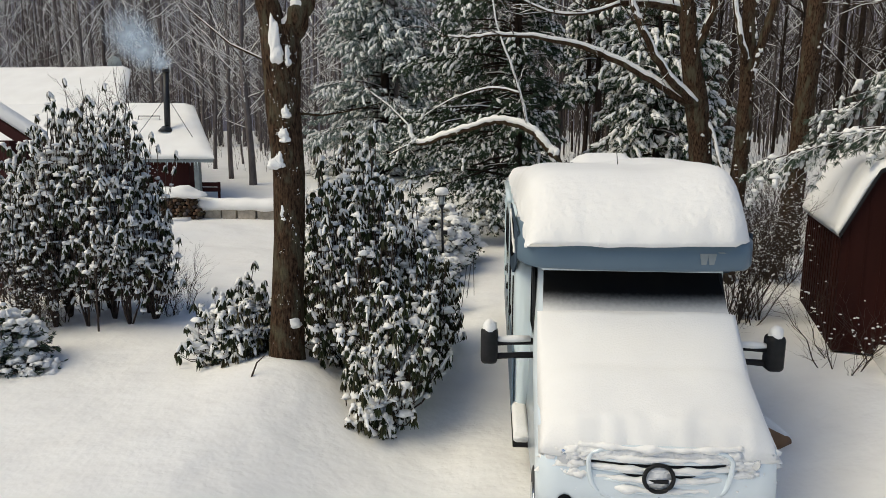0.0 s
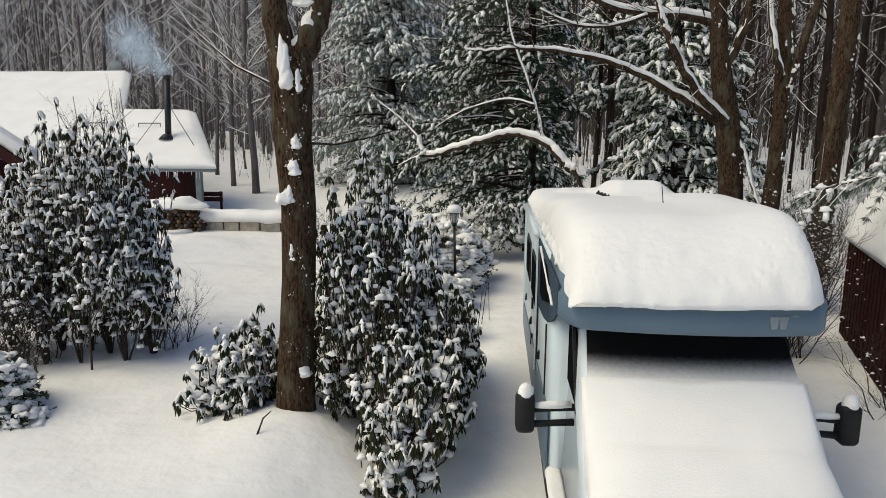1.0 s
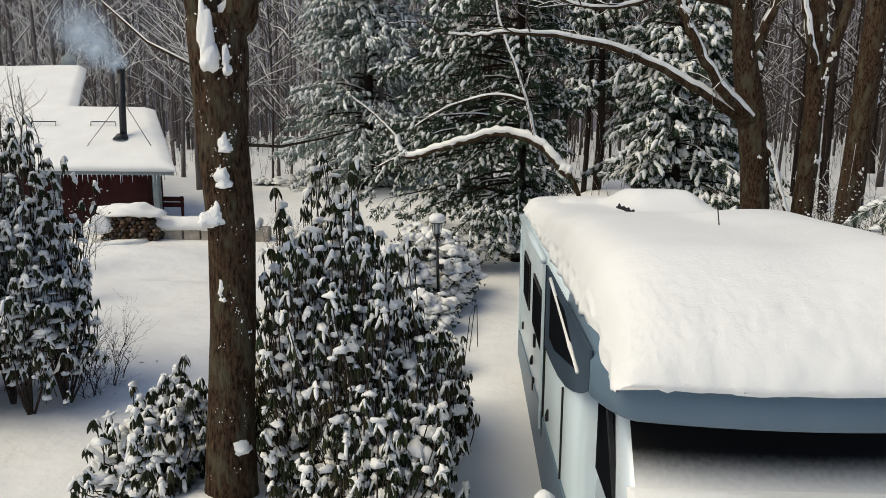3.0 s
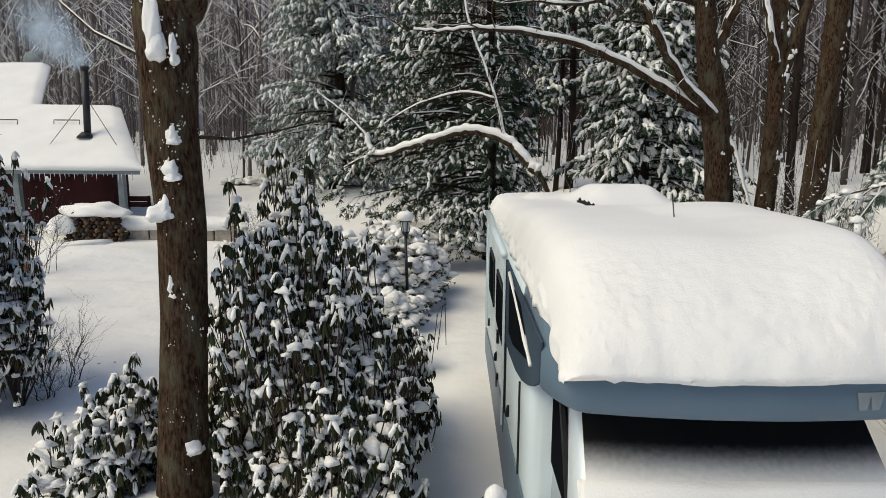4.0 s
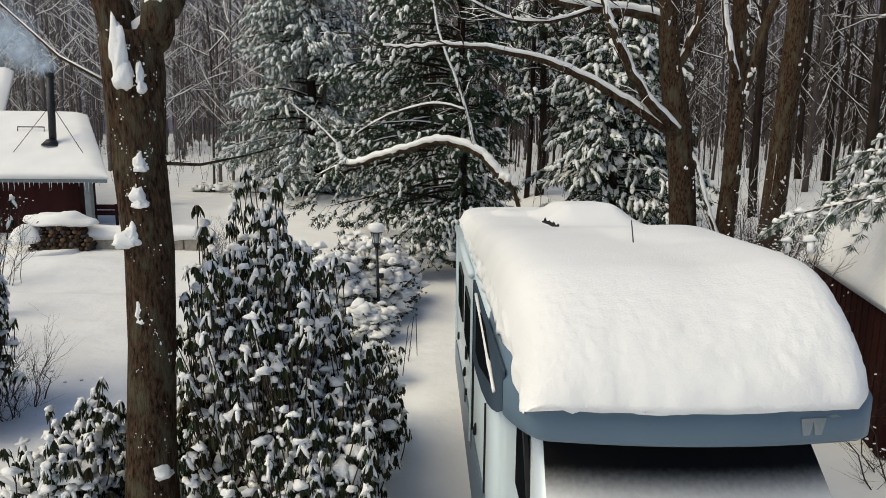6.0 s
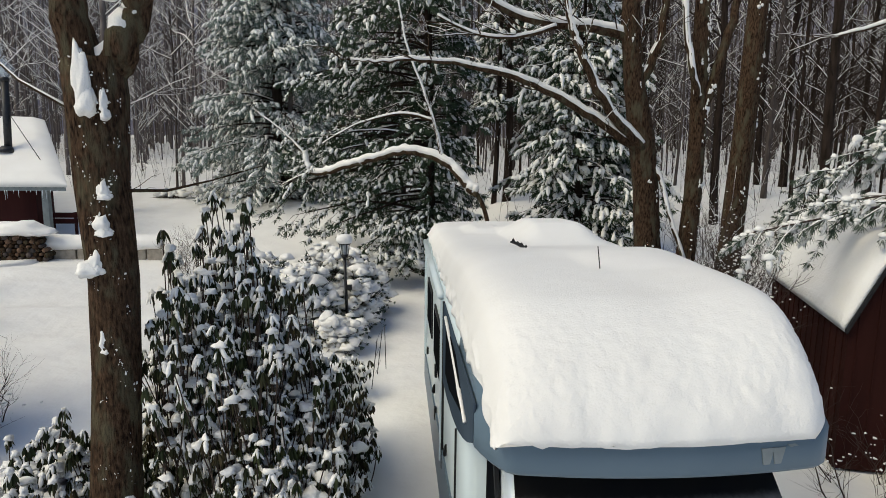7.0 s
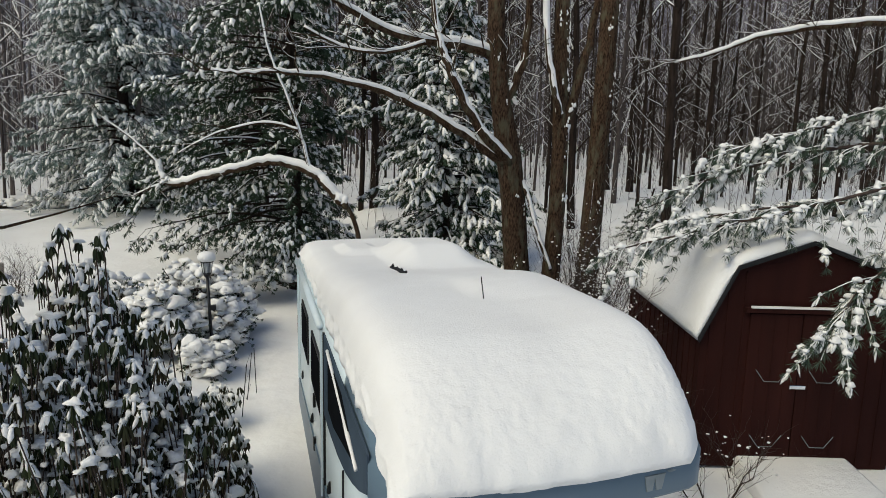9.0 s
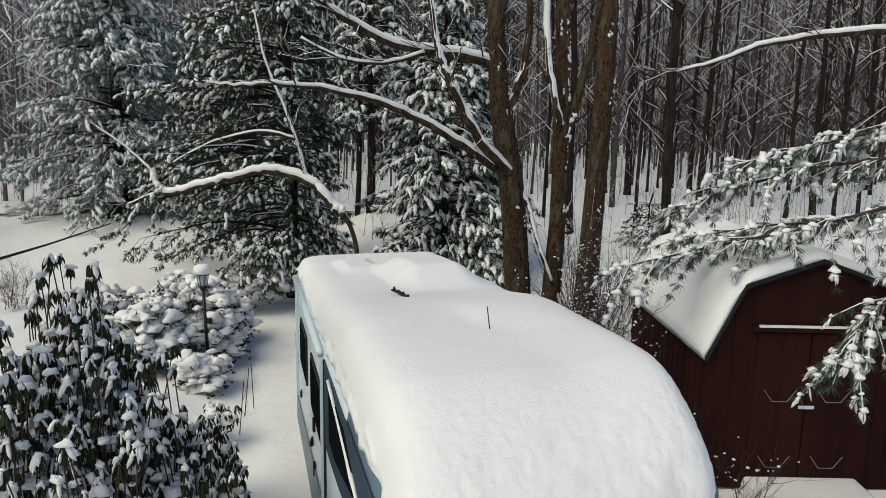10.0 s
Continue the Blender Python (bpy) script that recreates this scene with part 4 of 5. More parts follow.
def build_yard_trees():
    rng = random.Random(8)
    # tree with a long low limb reaching across the drive
    t = thing("leaning_limb_tree", "bare tree with long snow-laden limbs over the drive", "tree")
    w, s = Build(), Build()
    pts = [(4.95, 14.5, 0.4), (4.85, 14.5, 2.2), (4.72, 14.5, 3.6), (4.60, 14.5, 4.4), (4.40, 14.5, 5.4), (4.28, 14.5, 6.4), (4.2, 14.5, 9.5)]
    rad = [0.30, 0.24, 0.225, 0.23, 0.18, 0.16, 0.10]
    w.tube(pts, rad, 16)
    snow_patches(s, pts, rad, 70, rng, (0.7, -0.7), 0.05)
    part("trunk", w, BARK, t, "brown bark trunk")
    w2 = Build()
    L = [([(4.55, 14.4, 4.2), (3.9, 14.3, 4.6), (3.2, 14.25, 5.0), (2.42, 14.2, 5.36), (1.8, 14.15, 5.52), (1.19, 14.1, 5.62), (0.5, 14.0, 5.64), (-0.1, 14.0, 5.6), (-0.5, 14.0, 5.64)], 0.085, 0.006, 0.036),
         ([(4.58, 14.35, 4.25), (4.0, 14.2, 4.75), (3.58, 14.1, 5.31), (3.25, 14.0, 5.9), (3.08, 14.0, 6.4), (2.8, 13.9, 7.6)], 0.085, 0.04, 0.045),
         ([(4.42, 14.6, 6.0), (4.05, 14.5, 6.2), (3.3, 14.4, 6.3), (2.42, 14.3, 6.4), (1.37, 14.1, 6.82), (0.6, 13.8, 7.4)], 0.10, 0.03, 0.055),
         ([(2.9, 14.2, 6.25), (2.2, 14.1, 6.05), (1.5, 14.1, 6.1), (0.9, 14.0, 6.35)], 0.035, 0.012, 0.03),
         ([(4.45, 14.5, 5.3), (4.75, 14.4, 6.0), (4.85, 14.4, 7.2), (4.8, 14.4, 9)], 0.09, 0.05, 0.02),
         ([(4.78, 14.4, 4.0), (4.95, 14.3, 3.6), (5.1, 14.2, 3.0), (5.35, 14.1, 2.3)], 0.04, 0.03, 0.03)]
    for q, a, b_, th in L:
        limb(w2, s, [Vector(p) for p in q], a, b_, 8, th, rng)
        if a > 0.03 and q[-1][2] > 5:
            twigs(w2, s, [Vector(p) for p in q], 1.1, 9, rng, 0.013, 1, 0.016, 0.25)
    part("limb", w2, BARK, t, "long limbs with snow along the top")
    part("branch_snow", s, SNOW, t, "thick snow along the limbs", kind="stuff")
    s.blob((4.58, 14.25, 4.32), (0.2, 0.16, 0.2), 2, 0.25, rng)
    # plain upright trunks beside it
    for name, label, pts, rad, fork in (
            ("snow_flecked_tree", "dark upright tree forked above, flecked with snow", [(5.35, 14.3, 0.4), (5.45, 14.3, 2.0), (5.52, 14.3, 3.4), (5.52, 14.3, 4.6), (5.46, 14.3, 6.3), (5.40, 14.3, 9.5)], [0.21, 0.175, 0.155, 0.145, 0.135, 0.09], True),
            ("thick_oak_tree", "thick straight dark oak trunk with lichen", [(7.95, 17.5, 0.6), (7.98, 17.5, 2.0), (8.06, 17.5, 4.0), (8.15, 17.5, 6.5), (8.2, 17.5, 12)], [0.32, 0.265, 0.24, 0.225, 0.16], False)):
        t = thing(name, label, "tree")
        w, s = Build(), Build()
        w.tube(pts, rad, 16)
        snow_patches(s, pts, rad, 170, rng, (0.6 if fork else 0.95, -0.6), 0.075)
        if fork:
            q = [(5.55, 14.25, 4.9), (5.71, 14.2, 5.5), (5.9, 14.2, 6.2), (6.02, 14.2, 6.8), (6.3, 14.1, 8.5)]
            limb(w, s, [Vector(p) for p in q], 0.09, 0.06, 10, 0.0, rng)
            snow_patches(s, [Vector(p) for p in q], [0.09, 0.08, 0.075, 0.07, 0.06], 20, rng, (0.2, -1), 0.09)
            q = [(5.45, 14.2, 5.1), (5.25, 14.1, 5.6), (5.1, 14.1, 6.3), (5.0, 14.1, 7.5)]
            limb(w, s, [Vector(p) for p in q], 0.06, 0.04, 8, 0.05, rng)
        part("trunk", w, BARK, t, "dark bark trunk")
        part("stuck_snow", s, SNOW, t, kind="stuff")
    # branch reaching in from the far side of the shed
    t = thing("overhanging_branch", "long bare branch carrying a line of snow", "branch")
    w, s = Build(), Build()
    q = [Vector(p) for p in ((13.2, 12.6, 8.2), (11.3, 12.6, 7.0), (10.4, 12.8, 6.85), (9.6, 13.2, 6.75), (8.9, 13.5, 6.6), (8.2, 13.8, 6.3), (7.6, 14.0, 6.15))]
    limb(w, s, q, 0.08, 0.012, 8, 0.045, rng)
    twigs(w, s, q[2:], 0.9, 9, rng, 0.012, 1, 0.015, 0.2)
    q = [Vector((13.2, 12.6, 0.6)), Vector((13.3, 12.6, 5)), Vector((13.2, 12.6, 8.2)), Vector((13.1, 12.6, 13))]
    limb(w, None, q, 0.24, 0.12, 10)
    part("limb", w, BARK, t)
    part("branch_snow", s, SNOW, t, kind="stuff")


build_yard_trees()


def tuft(b, p, d, n, length, width, rng):
    """A spray of needles round a direction."""
    for _ in range(n):
        e = (d + Vector((rng.gauss(0, 0.55), rng.gauss(0, 0.55), rng.gauss(-0.12, 0.45)))).normalized()
        side = e.cross(Vector((rng.uniform(-1, 1), rng.uniform(-1, 1), rng.uniform(-0.2, 1)))).normalized() * width
        l = length * rng.uniform(0.7, 1.15)
        q = p + e * l
        m = p + e * l * 0.55
        b.add([tuple(p), tuple(m + side), tuple(q), tuple(m - side)], [(0, 1, 2, 3)])


def conifer(name, label, at, height, radius, seed, first=0.8, snowy=1.0, step=0.26, shape=1.0, per=5, needle=0.15, near=0.0, frost=False, east=0.0, gap=0.0):
    rng = random.Random(seed)
    t = thing(name, label, "tree", at)
    w, nd, s = Build(), Build(), Build()
    pts = [Vector((0.05 * math.sin(k), 0.05 * math.cos(k * 2), height * k / 8 - (0.3 if k == 0 else 0))) for k in range(9)]
    r0 = 0.016 * height
    w.tube(pts, taper(r0, 0.03, 8), 10)
    z = first
    while z < height - 0.3:
        f = (z - first) / (height - first)
        for k in range(per):
            a = rng.uniform(0, 2 * math.pi)
            L = radius * (1 - f ** 1.3) ** 0.8 * rng.uniform(0.65, 1.1) * shape + 0.25
            L *= 1 - near * max(0.0, -math.sin(a)) * (1 - ss(5.5, 8.0, z))
            L *= 1 - east * ss(-0.2, 0.5, math.cos(a))
            if gap and noise.noise((math.cos(a) * 1.3 + seed, math.sin(a) * 1.3, z * 0.45)) < gap - 0.5:
                L *= 0.45
            rise = rng.uniform(-0.05, 0.28) + 0.25 * f
            d = Vector((math.cos(a), math.sin(a), rise))
            base = Vector((0, 0, z + rng.uniform(-0.1, 0.1)))
            q = []
            for i in range(5):
                u = i / 4
                p = base + Vector((d.x, d.y, 0)) * L * u
                p.z += rise * L * u - 0.34 * L * u * u
                q.append(p + Vector((rng.uniform(-1, 1), rng.uniform(-1, 1), rng.uniform(-1, 1))) * 0.04 * L * u)
            limb(w, s if rng.random() < 0.3 else None, q, 0.010 * L + 0.008, 0.004, 4, 0.014 * snowy, rng)
            nsub = max(3, int(L * 4.2))
            for j in range(nsub):
                u = 0.22 + 0.78 * (j + rng.random()) / nsub
                i = min(3, int(u * 4))
                p = q[i].lerp(q[i + 1], u * 4 - i)
                sd = Vector((-d.y, d.x, 0)) * (1 if j % 2 else -1)
                dd = (sd * rng.uniform(0.5, 1.0) + Vector((d.x, d.y, 0)) * 0.75 + Vector((0, 0, rng.uniform(-0.9, 0.25)))).normalized()
                l = (0.25 + 0.32 * L * (1 - u * 0.6)) * rng.uniform(0.6, 1.0)
                e = p + dd * l + Vector((0, 0, -0.18 * l))
                w.tube([p, e], [0.006, 0.003], 3, False)
                load = snowy * (0.55 + 0.9 * noise.noise((p.x * 0.5 + seed, p.y * 0.5, p.z * 0.5)) + 0.25 * u)
                for c in range(4):
                    v = 0.3 + 0.7 * (c + 0.6) / 4
                    pp = p.lerp(e, v)
                    fall = (dd + Vector((rng.gauss(0, 0.35), rng.gauss(0, 0.35), rng.uniform(-1.3, -0.3)))).normalized()
                    tuft(nd, pp, fall, 12, needle * 1.15, needle * 0.075, rng)
                    if rng.random() < load:
                        clump(s, pp + Vector((0, 0, 0.3 * needle)), fall, needle * rng.uniform(0.6, 1.3), needle * rng.uniform(0.15, 0.36), rng)
                    elif rng.random() < 0.5:
                        k2 = needle * rng.uniform(0.06, 0.16)
                        s.blob((pp.x + fall.x * 0.07, pp.y + fall.y * 0.07, pp.z + 0.02), (k2 * 1.3, k2, k2), 1, 0.4, rng)
        z += step * rng.uniform(0.8, 1.2)
    part("trunk", w, BARK_FAR, t, "dark brown trunk and limbs")
    part("needles", nd, NEEDLE_FROST if frost else NEEDLE, t, "dark green needles", kind="stuff")
    part("snow_load", s, SNOW, t, "snow on the boughs", kind="stuff")
    return t


conifer("white_pine", "large dark white pine with snow on its boughs", (1.2, 22.4, 0.3), 13.0, 4.9, 31, first=1.5, snowy=0.6, step=0.24, per=7, needle=0.17, near=0.66, east=0.6, gap=0.22)
conifer("white_pine", "tall snow-dusted white pine at the wood edge", (-4.9, 32.6, 1.5), 17.0, 3.9, 32, first=0.6, snowy=1.1, step=0.34, per=7, needle=0.21, frost=True, gap=0.2)
conifer("hemlock_tree", "young hemlock heavily loaded with snow", (5.55, 22.0, 0.9), 8.6, 2.5, 33, first=0.7, snowy=1.45, step=0.27, per=6, needle=0.205, gap=0.25)
conifer("hemlock_tree", "young hemlock heavily loaded with snow", (5.0, 31.0, 1.9), 12.0, 2.0, 36, first=3.5, snowy=1.25, step=0.42, per=4, needle=0.24, gap=0.3)
conifer("small_spruce", "tiny spruce sapling sagging under snow", (13.0, 22.6, 1.5), 1.7, 0.75, 34, first=0.15, snowy=1.4, step=0.12, per=5, needle=0.10)


def build_dead_branch():
    """The crooked bare limb in front of the pine, thick with snow."""
    rng = random.Random(4)
    t = thing("crooked_branch", "crooked bare limb with a thick rope of snow", "branch")
    w, s = Build(), Build()
    q = [Vector(p) for p in ((2.22, 18.9, 3.05), (2.0, 19.0, 3.2), (1.7, 19.1, 3.55), (1.4, 19.2, 3.82), (0.95, 19.4, 3.98), (0.45, 19.6, 4.03), (-0.2, 20.0, 3.86), (-0.83, 20.4, 3.68), (-1.5, 21.0, 3.45), (-2.0, 21.4, 3.38), (-2.2, 21.5, 3.55), (-2.3, 21.6, 3.9))]
    limb(w, s, q, 0.10, 0.045, 8, 0.10, rng)
    for q2, a in (([(-2.05, 21.4, 3.4), (-2.5, 21.7, 3.25), (-3.0, 21.9, 3.0)], 0.03), ([(-2.3, 21.6, 3.9), (-2.9, 21.8, 4.5), (-3.7, 22, 5.1)], 0.035),
                  ([(1.38, 19.2, 3.85), (1.2, 19.2, 4.6), (0.9, 19.2, 5.5), (0.49, 19.2, 6.55), (0.3, 19.2, 7.6)], 0.05), ([(1.12, 19.2, 4.8), (0.5, 19.3, 4.95), (-0.2, 19.4, 4.85), (-0.9, 19.5, 4.6), (-1.6, 19.8, 4.2)], 0.035)):
        q2 = [Vector(p) for p in q2]
        limb(w, s, q2, a, 0.006, 6, 0.03, rng)
        twigs(w, s, q2, 0.8, 8, rng, 0.010, 1, 0.014, 0.3)
    q = [Vector((2.22, 18.9, 3.05)), Vector((2.5, 18.9, 2.3)), Vector((2.6, 18.9, 0.3))]
    limb(w, None, q, 0.05, 0.06, 8)
    part("limb", w, BARK, t)
    part("branch_snow", s, SNOW, t, "thick rope of snow", kind="stuff")


build_dead_branch()


# ---- woods ----
def bare_tree(rng, height, r0, branches, low, snowy):
    w, s = Build(), Build()
    lean = rng.uniform(-0.03, 0.03)
    pts = [Vector((lean * z + 0.05 * math.sin(z * 0.7 + r0 * 50), 0.06 * math.cos(z * 0.6), z)) for z in [-0.4, 0.3, 1.5, 3.5, 6, 9, 12.5, height]]
    rad = [r0 * k for k in (1.35, 1.12, 1.0, 0.93, 0.82, 0.68, 0.5, 0.25)]
    w.tube(pts, rad, 8)
    snow_patches(s, pts[1:6], rad[1:6], 16, rng, (0.6, -0.8), 0.07)
    for _ in range(branches):
        z = rng.uniform(low, height - 1)
        a = rng.uniform(0, 2 * math.pi)
        l = rng.uniform(0.9, 3.2) * (1.1 - 0.4 * z / height)
        p = Vector((lean * z, 0, z))
        e = p + Vector((math.cos(a) * l, math.sin(a) * l, l * rng.uniform(0.35, 1.3)))
        q = wiggle(p, e, 4, 0.04 * l, rng)
        r = 0.012 + 0.011 * l
        limb(w, s if rng.random() < 0.3 + 0.5 * snowy else None, q, r * 0.8, 0.005, 4, 0.005 + 0.014 * snowy, rng)
        twigs(w, s if rng.random() < 0.2 + 0.65 * snowy else None, q, l * 0.5, 7, rng, 0.007, 0, 0.008 + 0.03 * snowy, 0.5)
    return w, s


def build_woods():
    rng = random.Random(77)
    kinds = []
    for k in range(9):
        h, r0 = rng.uniform(15, 19), rng.choice((0.05, 0.06, 0.08, 0.10, 0.13, 0.17))
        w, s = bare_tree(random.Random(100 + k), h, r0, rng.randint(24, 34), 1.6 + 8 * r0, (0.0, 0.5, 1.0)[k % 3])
        kinds.append((mesh_of("trunk", w, (BARK_FAR, BARK_GREY, BARK_HAZED)[k % 3]), mesh_of("branch_snow", s, SNOW)))
    spots = [(13.93, 24.8), (16.9, 30.5), (23.4, 37.5), (24.5, 37.6), (18.4, 27.2), (20.6, 28.6), (20.8, 25.0), (22.2, 25.0), (22.7, 24.4), (24.0, 24.4), (11.3, 25.0), (14.5, 27.6),
             (-10.4, 29.2), (-14.9, 36.0), (-15.0, 40.0), (-12.1, 31.1), (-10.4, 37.2), (-9.1, 35.0), (-10.3, 36.1), (-17.5, 34.5), (-19, 35.5), (-6.0, 36), (-4.5, 33), (19.2, 27.6), (19.9, 28.1), (12.2, 20.5), (6.6, 25.5), (8.2, 27)]
    made = list(spots)
    tries = 0
    while len(made) < 285 and tries < 20000:
        tries += 1
        y = 24 + 62 * rng.random() ** 0.9
        x = rng.uniform(-0.85 * y - 4, 1.2 * y + 6)
        if -13 < x < 2.5 and y < 33.5 or x < -8 and y < 34.5 or y < 27 and x < 10:
            continue
        if any((x - a) ** 2 + (y - c) ** 2 < 1.0 for a, c in made):
            continue
        made.append((x, y))
    for i, (x, y) in enumerate(made):
        # west of x = 0 mostly the bark with haze in its colour
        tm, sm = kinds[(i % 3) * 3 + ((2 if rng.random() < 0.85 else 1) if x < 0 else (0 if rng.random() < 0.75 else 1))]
        t = thing("bare_tree", "slender bare forest tree with snow on its branches", "tree", (x, y, ground_z(x, y)), rng.uniform(0, 360), group="woods behind the house")
        k = rng.uniform(0.8, 1.25)
        t.scale = (k, k, rng.uniform(0.9, 1.15))
        for nm, me in (("trunk", tm), ("branch_snow", sm)):
            o = new(nm, me)
            o.parent = t
            if nm == "branch_snow":
                tagged(o, kind="stuff")
    # deeper woods, haze put into the bark colour, paler west and darker east
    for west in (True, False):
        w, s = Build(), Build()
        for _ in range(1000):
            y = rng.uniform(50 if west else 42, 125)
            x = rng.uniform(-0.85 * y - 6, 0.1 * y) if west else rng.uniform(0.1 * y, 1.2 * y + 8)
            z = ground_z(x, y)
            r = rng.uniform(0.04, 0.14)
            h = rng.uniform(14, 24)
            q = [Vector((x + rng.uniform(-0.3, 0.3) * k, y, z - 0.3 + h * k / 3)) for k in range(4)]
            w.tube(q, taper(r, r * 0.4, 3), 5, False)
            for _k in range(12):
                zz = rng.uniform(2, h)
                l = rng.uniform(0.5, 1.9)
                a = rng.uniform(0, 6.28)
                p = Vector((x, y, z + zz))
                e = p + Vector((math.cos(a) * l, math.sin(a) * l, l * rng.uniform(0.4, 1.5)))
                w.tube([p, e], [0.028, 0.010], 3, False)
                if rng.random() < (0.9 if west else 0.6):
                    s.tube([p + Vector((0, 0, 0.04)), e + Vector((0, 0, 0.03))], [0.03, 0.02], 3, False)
        f = thing("deep_woods", "bare woods to the west, haze put into pale grey bark" if west else "dark grey-brown bare woods fading into distance", "woods", kind="stuff")
        part("trunk", w, BARK_HAZED if west else BARK_GREY, f, kind="stuff")
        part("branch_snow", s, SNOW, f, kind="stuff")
    # undergrowth saplings
    w, s = Build(), Build()
    for _ in range(1500):
        y = 16 + 50 * rng.random()
        x = rng.uniform(-0.8 * y, 1.15 * y + 4)
        if y < 25 and x < 7 or -13 < x < 2.5 and y < 32 or x < -8 and y < 34:
            continue
        z = ground_z(x, y)
        h = rng.uniform(0.8, 3.5)
        q = wiggle((x, y, z - 0.1), (x + rng.uniform(-0.5, 0.5), y + rng.uniform(-0.5, 0.5), z + h), 3, 0.08, rng)
        limb(w, None, q, 0.009, 0.003, 4)
        twigs(w, s, q, h * 0.35, 7, rng, 0.005, 0, 0.010, 0.6)
    f = thing("undergrowth", "thin bare saplings dusted with snow", "undergrowth", kind="stuff")
    part("stem", w, TWIG, f, kind="stuff")
    part("twig_snow", s, SNOW, f, kind="stuff")


build_woods()

# distant hillside of woods behind everything, haze painted into its colour
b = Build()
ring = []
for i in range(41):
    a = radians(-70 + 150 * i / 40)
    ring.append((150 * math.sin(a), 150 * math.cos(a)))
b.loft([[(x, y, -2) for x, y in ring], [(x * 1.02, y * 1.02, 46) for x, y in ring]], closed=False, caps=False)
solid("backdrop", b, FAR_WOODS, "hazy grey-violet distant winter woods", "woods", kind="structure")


# ---- shrubs ----
def leaf(b, p, d, length, width, rng):
    """A drooping, rolled leaf along d."""
    side = d.cross(Vector((rng.uniform(-1, 1), rng.uniform(-1, 1), 0.2))).normalized()
    nrm = side.cross(d).normalized()
    v = []
    for t, k in ((0.0, 0.15), (0.3, 0.85), (0.65, 1.0), (1.0, 0.05)):
        c = p + d * length * t + Vector((0, 0, -0.12 * length * t * t))
        v += [tuple(c - side * width * k - nrm * width * 0.5 * k), tuple(c + nrm * width * 0.15), tuple(c + side * width * k - nrm * width * 0.5 * k)]
    f = []
    for i in range(3):
        f += [(i * 3, i * 3 + 1, i * 3 + 4, i * 3 + 3), (i * 3 + 1, i * 3 + 2, i * 3 + 5, i * 3 + 4)]
    b.add(v, f)


